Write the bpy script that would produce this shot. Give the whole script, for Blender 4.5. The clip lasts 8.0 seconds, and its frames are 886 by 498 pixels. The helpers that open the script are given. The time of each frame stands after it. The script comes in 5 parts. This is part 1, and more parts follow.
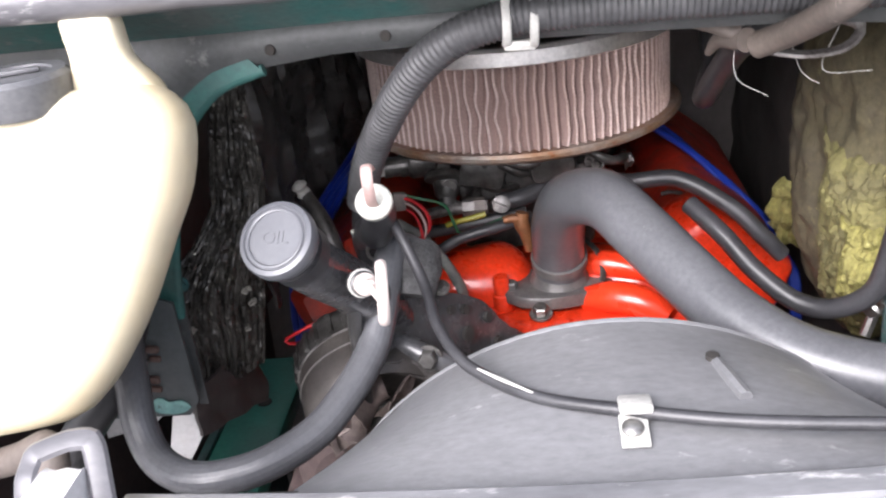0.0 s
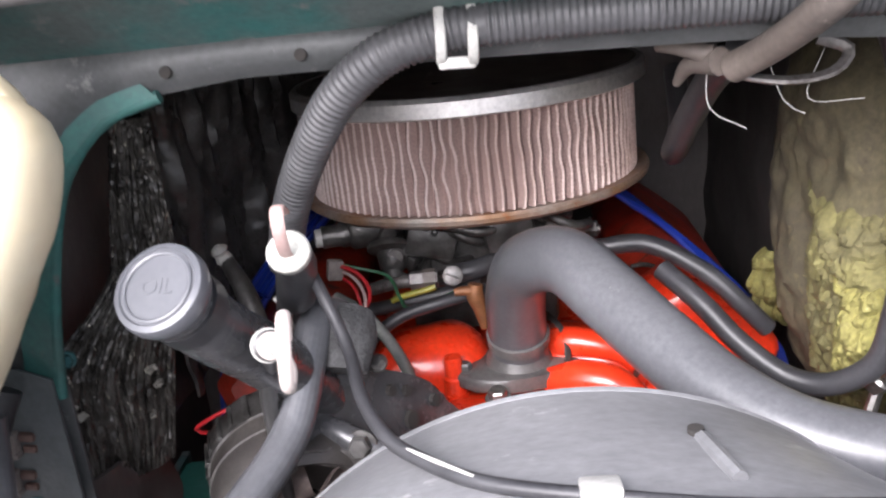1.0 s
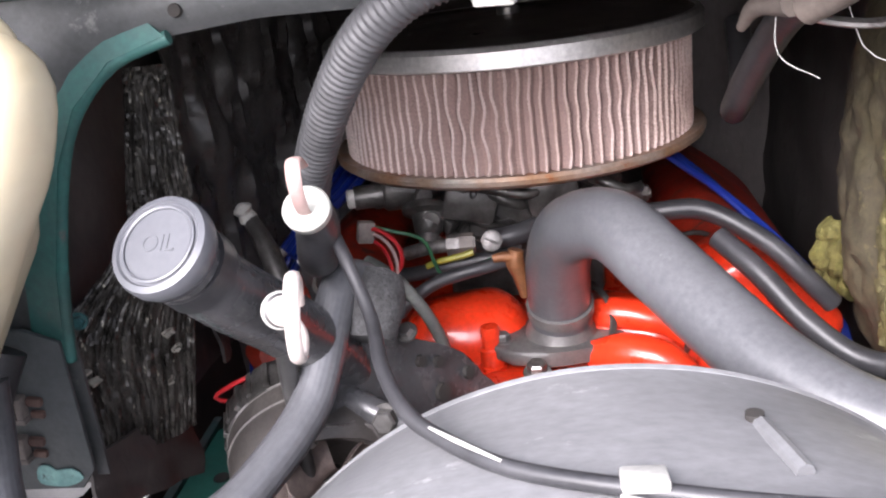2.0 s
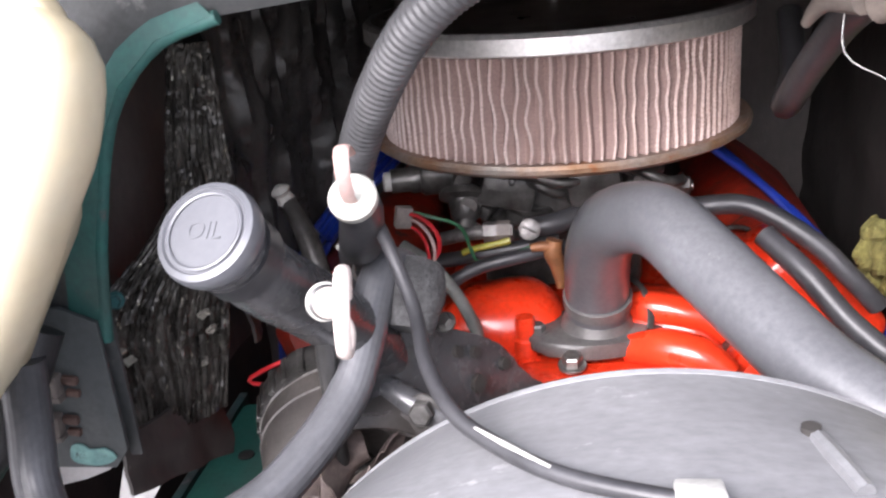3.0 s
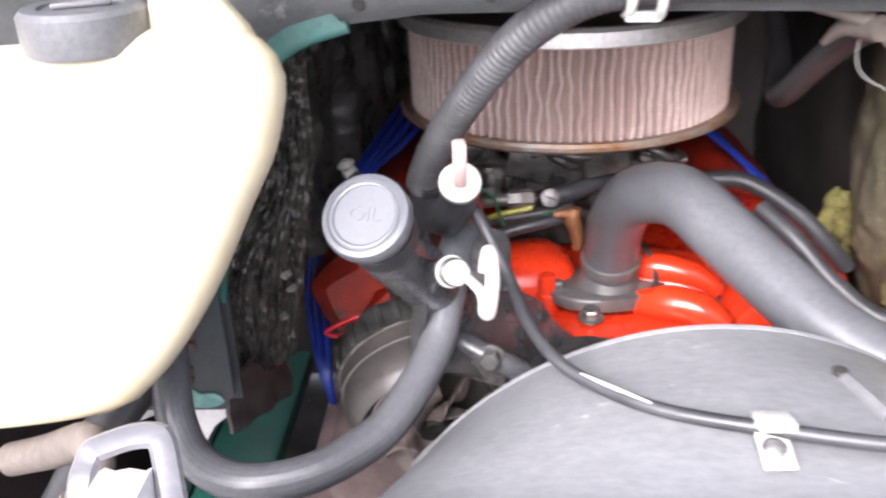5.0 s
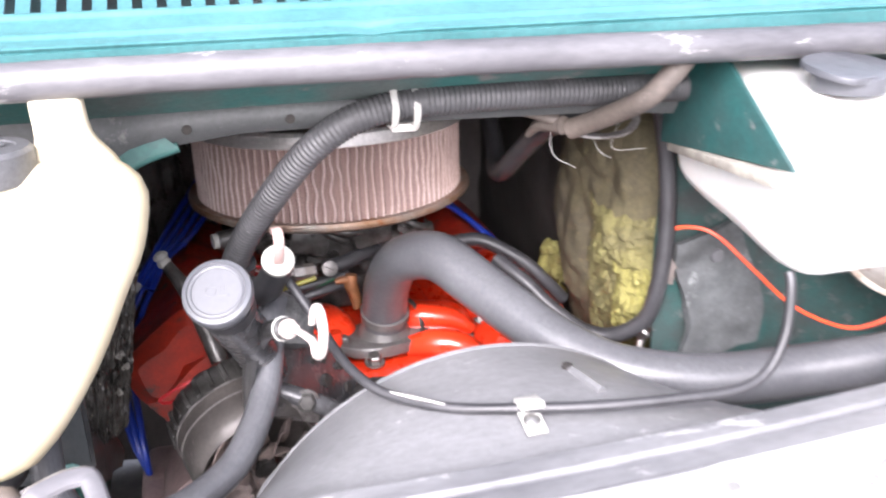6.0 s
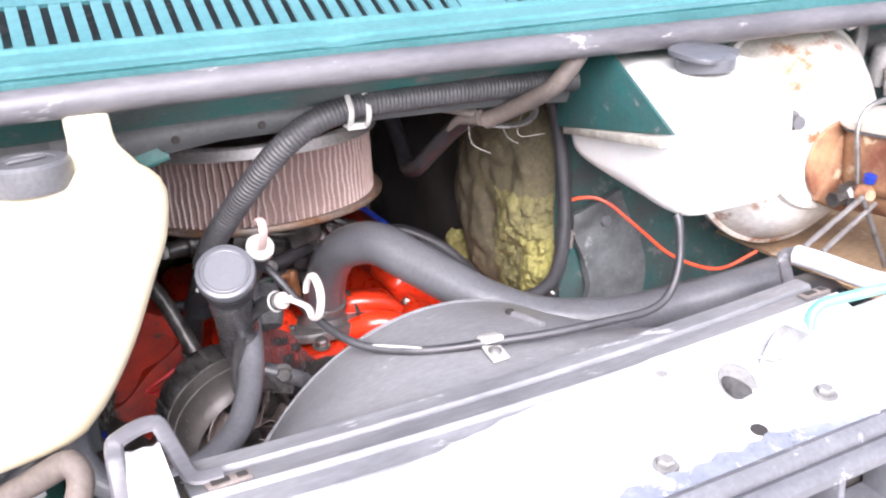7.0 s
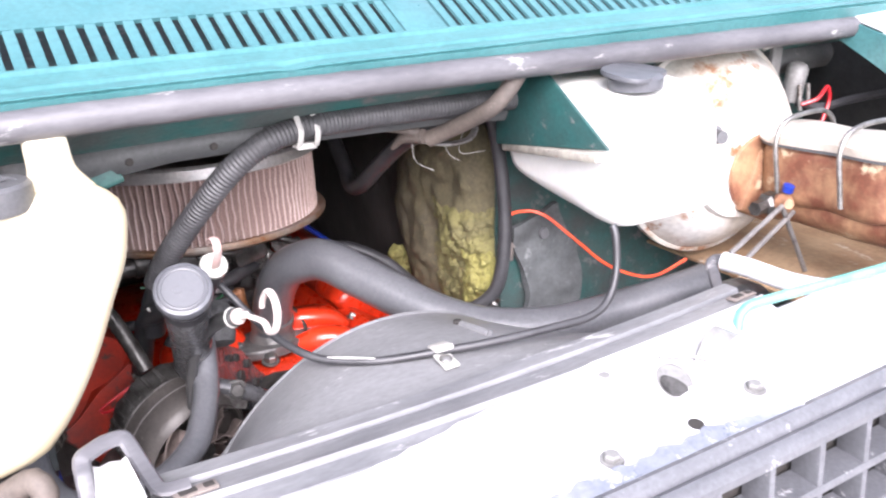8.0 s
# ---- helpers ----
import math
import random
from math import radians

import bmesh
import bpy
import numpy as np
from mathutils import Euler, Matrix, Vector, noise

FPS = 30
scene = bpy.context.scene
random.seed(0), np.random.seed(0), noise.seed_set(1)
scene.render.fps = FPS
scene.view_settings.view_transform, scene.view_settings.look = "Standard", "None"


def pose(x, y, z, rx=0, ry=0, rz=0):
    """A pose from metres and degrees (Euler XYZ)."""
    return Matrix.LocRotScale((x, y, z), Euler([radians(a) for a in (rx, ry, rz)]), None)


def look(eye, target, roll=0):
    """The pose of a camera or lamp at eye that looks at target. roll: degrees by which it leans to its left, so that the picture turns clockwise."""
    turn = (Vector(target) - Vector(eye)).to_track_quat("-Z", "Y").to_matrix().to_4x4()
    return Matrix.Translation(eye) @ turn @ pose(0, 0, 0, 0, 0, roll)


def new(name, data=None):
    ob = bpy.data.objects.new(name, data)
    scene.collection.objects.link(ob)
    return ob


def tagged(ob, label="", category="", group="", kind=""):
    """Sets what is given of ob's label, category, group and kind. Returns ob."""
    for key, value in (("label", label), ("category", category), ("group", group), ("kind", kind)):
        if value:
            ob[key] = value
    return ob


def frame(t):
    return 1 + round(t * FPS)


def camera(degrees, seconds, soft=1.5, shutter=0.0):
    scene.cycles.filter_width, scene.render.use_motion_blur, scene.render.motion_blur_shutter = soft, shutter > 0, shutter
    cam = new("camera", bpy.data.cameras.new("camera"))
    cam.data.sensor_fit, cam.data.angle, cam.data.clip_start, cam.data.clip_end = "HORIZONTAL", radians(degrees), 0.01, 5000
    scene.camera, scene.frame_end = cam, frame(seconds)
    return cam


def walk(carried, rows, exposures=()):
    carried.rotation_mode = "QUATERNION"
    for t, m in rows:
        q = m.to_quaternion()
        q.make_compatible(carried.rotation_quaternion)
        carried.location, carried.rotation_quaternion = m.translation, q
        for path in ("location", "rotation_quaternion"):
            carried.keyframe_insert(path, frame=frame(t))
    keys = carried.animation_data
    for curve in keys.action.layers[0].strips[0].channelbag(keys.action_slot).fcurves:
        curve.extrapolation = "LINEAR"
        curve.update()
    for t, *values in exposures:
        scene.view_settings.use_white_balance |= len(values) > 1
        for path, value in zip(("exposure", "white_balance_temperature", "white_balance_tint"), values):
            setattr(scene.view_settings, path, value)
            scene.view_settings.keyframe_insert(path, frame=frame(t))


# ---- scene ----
cam = camera(50.9, 8.0, soft=2.1, shutter=0.5)
PATH = [
    (0, (0.023, -1.034, 1.359), (-0.206, 0.768, 0.522), -7.1),
    (0.5, (0.005, -0.999, 1.327), (-0.147, 0.812, 0.492), -8.2),
    (1, (0.037, -0.948, 1.28), (-0.121, 0.947, 0.662), -6.5),
    (1.5, (0.044, -0.912, 1.259), (-0.221, 0.951, 0.581), -6.9),
    (1.7, (0.044, -0.906, 1.258), (-0.222, 0.96, 0.589), -6.9),
    (2.8, (0.028, -0.89, 1.262), (-0.262, 0.965, 0.572), -5.2),
    (3, (0.025, -0.888, 1.265), (-0.284, 0.954, 0.549), -5.2),
    (3.5, (-0.001, -0.891, 1.269), (-0.331, 0.927, 0.504), -4.4),
    (4, (-0.036, -0.892, 1.279), (-0.367, 0.911, 0.48), -3.8),
    (4.2, (-0.046, -0.897, 1.285), (-0.411, 0.892, 0.469), -4.2),
    (5.3, (-0.084, -1.028, 1.357), (-0.031, 0.783, 0.511), -2.0),
    (5.5, (-0.088, -1.059, 1.377), (0.085, 0.78, 0.611), -2.0),
    (6, (-0.145, -1.152, 1.395), (0.314, 0.66, 0.683), -1.7),
    (6.5, (-0.238, -1.24, 1.401), (0.429, 0.515, 0.712), -1.8),
    (7, (-0.296, -1.269, 1.402), (0.489, 0.446, 0.736), -3.7),
    (7.5, (-0.328, -1.287, 1.411), (0.536, 0.403, 0.78), -3.6),
    (8, (-0.329, -1.293, 1.412), (0.596, 0.361, 0.772), -3.5),
]
walk(cam, [(t, look(eye, target, roll)) for t, eye, target, roll in PATH], [(0.0, 1.78, 6150.0, 17.0), (1.0, 1.92, 6120.0, 18.0), (1.5, 2.04, 6150.0, 20.0), (3.0, 2.20, 6150.0, 19.0), (3.5, 2.16, 6150.0, 18.0), (5.5, 2.27, 6150.0, 19.0), (6.0, 2.28, 6180.0, 20.0), (6.5, 1.98, 6120.0, 21.0), (8.0, 2.04, 6120.0, 21.0)])

# ---- world, sun ----
world = bpy.data.worlds.new("overcast_sky")
scene.world = world
world.use_nodes = True
wn, wl = world.node_tree.nodes, world.node_tree.links
sky = wn.new("ShaderNodeTexSky")
sky.sky_type = 'NISHITA'
sky.sun_disc = False
sky.sun_elevation, sky.sun_rotation = radians(35), radians(203)
sky.dust_density, sky.air_density = 4.0, 1.0
grey = wn.new("ShaderNodeHueSaturation")
grey.inputs["Saturation"].default_value = 0.30
wl.new(sky.outputs[0], grey.inputs["Color"])
wl.new(grey.outputs[0], wn["Background"].inputs["Color"])
wn["Background"].inputs["Strength"].default_value = 0.15
sun = new("sun", bpy.data.lights.new("sun", "SUN"))
sun.data.energy, sun.data.angle, sun.data.color = 1.75, radians(46), (1.0, 0.97, 0.93)
sun.matrix_world = look((-1.3, -3.1, 3.2), (0, 0, 1))


# ---- materials ----
def mat(name, a, b=None, rough=0.5, metal=0.0, scale=25.0, fine=250.0, bump=0.15, dirt_or_glints=None, spread=0.15, var=0.5,
        coat=0.0, stretch=(1, 1, 1), sub=0.0, grain=0.25, lo=0.35, hi=0.65):
    """Two colours mixed by a coarse pattern, a fine grain on top, and a layer of grime, wear or painted glints (colour,
    threshold, scale).
    """
    m = bpy.data.materials.new(name)
    m.use_nodes = True
    n, l = m.node_tree.nodes, m.node_tree.links
    bsdf = n["Principled BSDF"]
    co = n.new("ShaderNodeTexCoord")
    mp = n.new("ShaderNodeMapping")
    mp.inputs["Scale"].default_value = stretch
    l.new(co.outputs["Object"], mp.inputs[0])

    def pattern(s, detail=5.0, r=0.6):
        t = n.new("ShaderNodeTexNoise")
        t.inputs["Scale"].default_value, t.inputs["Detail"].default_value = s, detail
        t.inputs["Roughness"].default_value = r
        l.new(mp.outputs[0], t.inputs["Vector"])
        return t.outputs["Fac"]

    def ramp(fac, p, q):
        t = n.new("ShaderNodeMapRange")
        t.inputs["From Min"].default_value, t.inputs["From Max"].default_value = p, q
        l.new(fac, t.inputs["Value"])
        return t.outputs[0]

    def mix(fac, x, y, how='MIX'):
        t = n.new("ShaderNodeMix")
        t.data_type, t.blend_type = 'RGBA', how
        if isinstance(fac, float):
            t.inputs[0].default_value = fac
        else:
            l.new(fac, t.inputs[0])
        for k, v in ((6, x), (7, y)):
            if isinstance(v, tuple):
                t.inputs[k].default_value = (*v, 1)
            else:
                l.new(v, t.inputs[k])
        return t.outputs[2]

    coarse, small = pattern(scale), pattern(fine, 3.0)
    col = mix(ramp(coarse, lo, hi), a, b or tuple(c * 0.8 for c in a))
    grey_fine = ramp(small, 0.25, 0.75)
    gr = n.new("ShaderNodeMapRange")
    gr.inputs["To Min"].default_value, gr.inputs["To Max"].default_value = 1 - grain, 1 + grain * 0.4
    l.new(grey_fine, gr.inputs["Value"])
    cmb = n.new("ShaderNodeCombineColor")
    for k in range(3):
        l.new(gr.outputs[0], cmb.inputs[k])
    col = mix(1.0, col, cmb.outputs[0], 'MULTIPLY')
    rg = n.new("ShaderNodeMapRange")
    rg.inputs["To Min"].default_value, rg.inputs["To Max"].default_value = max(0.02, rough - spread), min(1, rough + spread)
    l.new(pattern(scale * 2.3), rg.inputs["Value"])
    rgh = rg.outputs[0]
    if dirt_or_glints:
        dcol, thr, ds = dirt_or_glints
        d = ramp(pattern(ds, 8.0, 0.7), thr, thr + 0.08)
        col = mix(d, col, dcol)
    l.new(col, bsdf.inputs["Base Color"])
    l.new(rgh, bsdf.inputs["Roughness"])
    bsdf.inputs["Metallic"].default_value = metal
    bsdf.inputs["Coat Weight"].default_value = coat
    if sub:
        bsdf.inputs["Subsurface Weight"].default_value = sub
        bsdf.inputs["Subsurface Radius"].default_value = (0.02, 0.015, 0.01)
        bsdf.inputs["Subsurface Scale"].default_value = 0.5
    if bump:
        bp = n.new("ShaderNodeBump")
        bp.inputs["Strength"].default_value, bp.inputs["Distance"].default_value = bump, 0.002
        l.new(mix(0.5, coarse, small), bp.inputs["Height"])
        l.new(bp.outputs[0], bsdf.inputs["Normal"])
    return m


TEAL = mat("teal_paint", (0.032, 0.118, 0.122), (0.050, 0.15, 0.155), 0.38, scale=12, fine=160, bump=0.1, dirt_or_glints=((0.30, 0.29, 0.28), 0.67, 36), coat=0.15)
TEAL_DUSTY = mat("dusty_teal_paint", (0.03, 0.13, 0.12), (0.09, 0.11, 0.105), 0.65, scale=14, fine=220, bump=0.2, dirt_or_glints=((0.15, 0.15, 0.145), 0.57, 30))
TEAL_DIRTY = mat("grimy_dark_teal_steel", (0.015, 0.075, 0.068), (0.035, 0.042, 0.041), 0.7, scale=18, fine=240, bump=0.25, dirt_or_glints=((0.10, 0.098, 0.095), 0.56, 35))
PANEL_GREY = mat("grimy_grey_steel", (0.080, 0.083, 0.083), (0.048, 0.052, 0.052), 0.55, scale=14, fine=240, bump=0.2, dirt_or_glints=((0.17, 0.17, 0.165), 0.6, 26))
DARK = mat("patchy_black_lining", (0.05, 0.047, 0.045), (0.13, 0.122, 0.115), 0.42, scale=12, fine=120, bump=0.9, dirt_or_glints=((0.26, 0.24, 0.22), 0.63, 60), stretch=(1, 1, 0.4))
FOIL = mat("tarred_foil_insulation", (0.034, 0.031, 0.027), (0.145, 0.136, 0.12), 0.27, metal=0.35, scale=55, fine=210, bump=1.0, dirt_or_glints=((0.68, 0.64, 0.52), 0.615, 170), stretch=(1.4, 1.4, 0.5), lo=0.38, hi=0.72)
RUBBER = mat("dusty_black_rubber", (0.020, 0.020, 0.022), (0.042, 0.042, 0.045), 0.42, scale=18, fine=300, bump=0.12, spread=0.12, dirt_or_glints=((0.09, 0.088, 0.085), 0.66, 60))
RUBBER_GREY = mat("greyed_hose_rubber", (0.066, 0.067, 0.072), (0.098, 0.10, 0.107), 0.33, scale=9, fine=220, bump=0.08, spread=0.12, dirt_or_glints=((0.15, 0.15, 0.152), 0.66, 30))
LOOM = mat("black_loom_plastic", (0.045, 0.045, 0.047), (0.075, 0.075, 0.078), 0.5, scale=30, fine=300, bump=0.05)
SEAL = mat("dusty_seal_rubber", (0.10, 0.102, 0.108), (0.20, 0.202, 0.208), 0.42, scale=11, fine=200, bump=0.25, dirt_or_glints=((0.38, 0.375, 0.37), 0.60, 40), stretch=(0.3, 1, 1))
SHROUD = mat("scuffed_shroud_plastic", (0.115, 0.116, 0.119), (0.20, 0.202, 0.207), 0.36, scale=8, fine=190, bump=0.10, dirt_or_glints=((0.30, 0.30, 0.296), 0.62, 30), stretch=(0.55, 1.2, 1), lo=0.22, hi=0.78, grain=0.22)
ORANGE = mat("engine_orange_paint", (0.80, 0.045, 0.010), (0.66, 0.035, 0.008), 0.30, scale=22, fine=200, bump=0.1, coat=0.35, dirt_or_glints=((0.10, 0.02, 0.01), 0.70, 30))
ORANGE_SHADED = mat("grimy_shaded_orange_paint", (0.45, 0.03, 0.01), (0.20, 0.02, 0.01), 0.5, scale=22, fine=200, bump=0.2, dirt_or_glints=((0.05, 0.03, 0.025), 0.58, 30))
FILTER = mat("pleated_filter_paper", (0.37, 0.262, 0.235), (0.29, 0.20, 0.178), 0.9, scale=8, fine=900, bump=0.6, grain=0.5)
PLEAT_TIP = mat("dusty_lit_pleat_edge", (0.74, 0.62, 0.58), (0.52, 0.385, 0.34), 0.85, scale=9, fine=800, bump=0.6, grain=0.45)
CHROME = mat("worn_chrome", (0.80, 0.79, 0.78), (0.66, 0.65, 0.63), 0.38, metal=0.75, scale=20, fine=200, bump=0.08, dirt_or_glints=((0.28, 0.20, 0.15), 0.66, 60))
RUST_RIM = mat("rust_speckled_rim", (0.42, 0.38, 0.34), (0.34, 0.16, 0.06), 0.45, metal=0.6, scale=12, fine=200, bump=0.2, dirt_or_glints=((0.30, 0.10, 0.03), 0.58, 25))
LID = mat("smoky_metal_lid", (0.26, 0.21, 0.18), (0.17, 0.14, 0.12), 0.32, metal=0.6, scale=12, fine=200, bump=0.1)
WHITE_PLASTIC = mat("milky_white_plastic", (0.60, 0.56, 0.43), (0.50, 0.42, 0.27), 0.42, scale=6, fine=120, bump=0.04, grain=0.05, sub=0.12, dirt_or_glints=((0.38, 0.27, 0.14), 0.61, 9))
WHITE_PAINT = mat("chalky_white_paint", (0.50, 0.50, 0.505), (0.40, 0.40, 0.405), 0.5, scale=14, fine=200, bump=0.1, grain=0.12, dirt_or_glints=((0.22, 0.21, 0.20), 0.60, 24), lo=0.45, hi=0.72)
CAP_GREY = mat("grey_cap_plastic", (0.084, 0.087, 0.096), (0.070, 0.073, 0.080), 0.38, scale=18, fine=300, bump=0.06, grain=0.12, dirt_or_glints=((0.13, 0.132, 0.14), 0.66, 60))
CAP_DARK = mat("charcoal_cap_plastic", (0.075, 0.077, 0.082), (0.11, 0.11, 0.115), 0.5, scale=18, fine=300, bump=0.06)
BLACK_PAINT = mat("black_enamel", (0.022, 0.022, 0.023), (0.042, 0.041, 0.040), 0.34, scale=18, fine=220, bump=0.1, dirt_or_glints=((0.13, 0.127, 0.122), 0.64, 60))
CAST = mat("oily_cast_metal", (0.10, 0.097, 0.092), (0.03, 0.028, 0.026), 0.36, metal=0.5, scale=55, fine=260, bump=0.4, dirt_or_glints=((0.17, 0.16, 0.15), 0.64, 90))
ALLOY = mat("dull_aluminium", (0.26, 0.25, 0.24), (0.13, 0.12, 0.115), 0.45, metal=0.6, scale=30, fine=260, bump=0.25, dirt_or_glints=((0.07, 0.06, 0.055), 0.55, 45))
ALT = mat("brownish_alternator_cast", (0.078, 0.070, 0.064), (0.045, 0.040, 0.037), 0.45, metal=0.25, scale=26, fine=260, bump=0.35, dirt_or_glints=((0.15, 0.138, 0.126), 0.62, 50))
BLADE = mat("bent_tin_blade", (0.24, 0.195, 0.175), (0.14, 0.11, 0.10), 0.48, metal=0.35, scale=60, fine=260, bump=0.3, dirt_or_glints=((0.34, 0.11, 0.04), 0.66, 60))
GRIMY = mat("grimy_brown_iron", (0.20, 0.145, 0.138), (0.12, 0.085, 0.08), 0.65, scale=22, fine=200, bump=0.3, dirt_or_glints=((0.07, 0.05, 0.048), 0.6, 40))
STEEL = mat("zinc_bolt_steel", (0.34, 0.335, 0.32), (0.20, 0.19, 0.18), 0.36, metal=0.85, scale=60, fine=300, bump=0.2, dirt_or_glints=((0.10, 0.075, 0.06), 0.6, 90))
IVORY = mat("ivory_handle_plastic", (0.47, 0.415, 0.385), (0.40, 0.345, 0.315), 0.45, scale=30, fine=300, bump=0.05, grain=0.12)
PINK = mat("pinkish_handle_plastic", (0.40, 0.285, 0.262), (0.33, 0.23, 0.21), 0.5, scale=30, fine=300, bump=0.05, grain=0.12)
BLUE = mat("blue_ignition_wire", (0.010, 0.035, 0.30), (0.008, 0.025, 0.20), 0.38, scale=40, fine=300, bump=0.03)
RED = mat("red_wire", (0.40, 0.014, 0.018), (0.30, 0.010, 0.014), 0.35, scale=60, fine=300, bump=0.02)
ORANGE_WIRE = mat("orange_red_wire", (0.70, 0.09, 0.03), (0.6, 0.07, 0.03), 0.4, scale=60, fine=300, bump=0.02)
YELLOW = mat("yellow_sleeve", (0.36, 0.34, 0.03), (0.22, 0.20, 0.03), 0.45, scale=90, fine=300, bump=0.05)
GREEN = mat("green_wire", (0.02, 0.12, 0.05), (0.02, 0.08, 0.04), 0.45, scale=60, fine=300, bump=0.03)
BROWN = mat("rusty_brown_brass", (0.27, 0.115, 0.045), (0.17, 0.07, 0.03), 0.5, metal=0.3, scale=90, fine=300, bump=0.3)
WOOL = mat("yellow_glass_wool", (0.255, 0.236, 0.066), (0.175, 0.156, 0.05), 0.95, scale=20, fine=190, bump=0.9, dirt_or_glints=((0.37, 0.355, 0.17), 0.60, 48), grain=0.5, stretch=(1, 1, 0.6))
WOOL_DARK = mat("soiled_glass_wool", (0.100, 0.086, 0.044), (0.064, 0.053, 0.033), 0.95, scale=14, fine=190, bump=0.5, dirt_or_glints=((0.135, 0.12, 0.06), 0.60, 30), grain=0.35)
BOOSTER = mat("rusting_zinc_shell", (0.60, 0.59, 0.56), (0.40, 0.36, 0.30), 0.42, metal=0.2, scale=9, fine=120, bump=0.15, dirt_or_glints=((0.22, 0.10, 0.045), 0.545, 14), lo=0.42, hi=0.6)
RUSTY = mat("rust_brown_iron", (0.15, 0.055, 0.032), (0.34, 0.20, 0.11), 0.5, metal=0.1, scale=16, fine=140, bump=0.35, dirt_or_glints=((0.46, 0.37, 0.25), 0.57, 22), lo=0.38, hi=0.62)
LID_PALE = mat("pale_cover_metal", (0.66, 0.63, 0.57), (0.5, 0.45, 0.38), 0.45, metal=0.4, scale=20, fine=160, bump=0.1, dirt_or_glints=((0.34, 0.20, 0.10), 0.65, 30))
BROWN_PANEL = mat("rust_stained_panel", (0.34, 0.235, 0.14), (0.22, 0.13, 0.07), 0.7, scale=10, fine=120, bump=0.2, dirt_or_glints=((0.40, 0.36, 0.30), 0.60, 22))
PIPE = mat("dusty_tan_hose", (0.125, 0.102, 0.086), (0.072, 0.06, 0.053), 0.7, scale=20, fine=200, bump=0.2, dirt_or_glints=((0.20, 0.17, 0.145), 0.62, 40))
GREY_HOSE = mat("grey_green_vacuum_hose", (0.19, 0.20, 0.18), (0.13, 0.135, 0.125), 0.5, scale=40, fine=300, bump=0.1)
PAD = mat("charcoal_sound_pad", (0.11, 0.118, 0.12), (0.05, 0.053, 0.054), 0.8, scale=16, fine=180, bump=0.4, dirt_or_glints=((0.20, 0.21, 0.21), 0.58, 20))
GRILLE = mat("faded_grey_grille", (0.115, 0.118, 0.128), (0.082, 0.084, 0.092), 0.4, scale=14, fine=220, bump=0.1, dirt_or_glints=((0.36, 0.36, 0.37), 0.60, 45))
CHIPPED = mat("chipped_blue_black_paint", (0.12, 0.132, 0.16), (0.19, 0.205, 0.232), 0.32, scale=14, fine=160, bump=0.1, dirt_or_glints=((0.66, 0.66, 0.67), 0.545, 30))
TEAL_MATTE = mat("matte_teal_primer", (0.025, 0.135, 0.12), (0.04, 0.10, 0.09), 0.6, scale=16, fine=220, bump=0.15, dirt_or_glints=((0.10, 0.10, 0.095), 0.62, 34))
FOAM = mat("grey_foam_sleeve", (0.09, 0.09, 0.09), (0.045, 0.045, 0.045), 0.95, scale=120, fine=420, bump=1.0, grain=0.6)
TURQ = mat("turquoise_tube", (0.085, 0.30, 0.265), (0.15, 0.36, 0.33), 0.4, scale=40, fine=300, bump=0.03)
PALE_GROUND = mat("pale_bounce_ground", (0.42, 0.41, 0.39), (0.36, 0.35, 0.335), 0.9, scale=3, fine=90, bump=0.4)
CREAM_TAPE = mat("dull_cream_strip", (0.36, 0.34, 0.29), (0.22, 0.205, 0.18), 0.6, scale=40, fine=200, bump=0.15)
CLAMP = mat("white_clip_plastic", (0.46, 0.455, 0.43), (0.34, 0.335, 0.31), 0.4, scale=40, fine=300, bump=0.06, dirt_or_glints=((0.20, 0.19, 0.17), 0.64, 80))
CAP_WHITE = mat("chalky_cap_plastic", (0.46, 0.46, 0.42), (0.38, 0.38, 0.34), 0.5, scale=40, fine=400, bump=0.15)
LINING = mat("brown_black_lining", (0.058, 0.050, 0.047), (0.095, 0.083, 0.078), 0.5, scale=10, fine=120, bump=0.6, dirt_or_glints=((0.16, 0.15, 0.14), 0.65, 90), stretch=(1, 1, 0.5))
LINING_DARKER = mat("darker_black_lining", (0.026, 0.023, 0.022), (0.042, 0.038, 0.036), 0.6, scale=10, fine=120, bump=0.6, dirt_or_glints=((0.10, 0.095, 0.088), 0.67, 90), stretch=(1, 1, 0.5))
GRIME = mat("grime_blackened_steel", (0.045, 0.054, 0.056), (0.075, 0.083, 0.085), 0.5, scale=16, fine=200, bump=0.3, dirt_or_glints=((0.22, 0.27, 0.265), 0.66, 70))
FLAKED = mat("flaking_pale_teal_paint", (0.22, 0.42, 0.39), (0.08, 0.20, 0.19), 0.6, scale=60, fine=300, bump=0.4, dirt_or_glints=((0.04, 0.05, 0.05), 0.56, 90))
SEAL_COWL = mat("weathered_cowl_rubber", (0.055, 0.054, 0.06), (0.115, 0.113, 0.12), 0.42, scale=9, fine=200, bump=0.3, dirt_or_glints=((0.36, 0.35, 0.345), 0.60, 34), stretch=(0.35, 1, 1))
ENAMEL = mat("dusty_black_enamel", (0.040, 0.040, 0.042), (0.075, 0.075, 0.078), 0.26, scale=26, fine=220, bump=0.15, dirt_or_glints=((0.15, 0.145, 0.14), 0.63, 60))
TEAL_TOP = mat("glossy_teal_paint", (0.034, 0.116, 0.126), (0.054, 0.145, 0.156), 0.34, scale=12, fine=160, bump=0.08, dirt_or_glints=((0.36, 0.36, 0.35), 0.67, 36), coat=0.35)
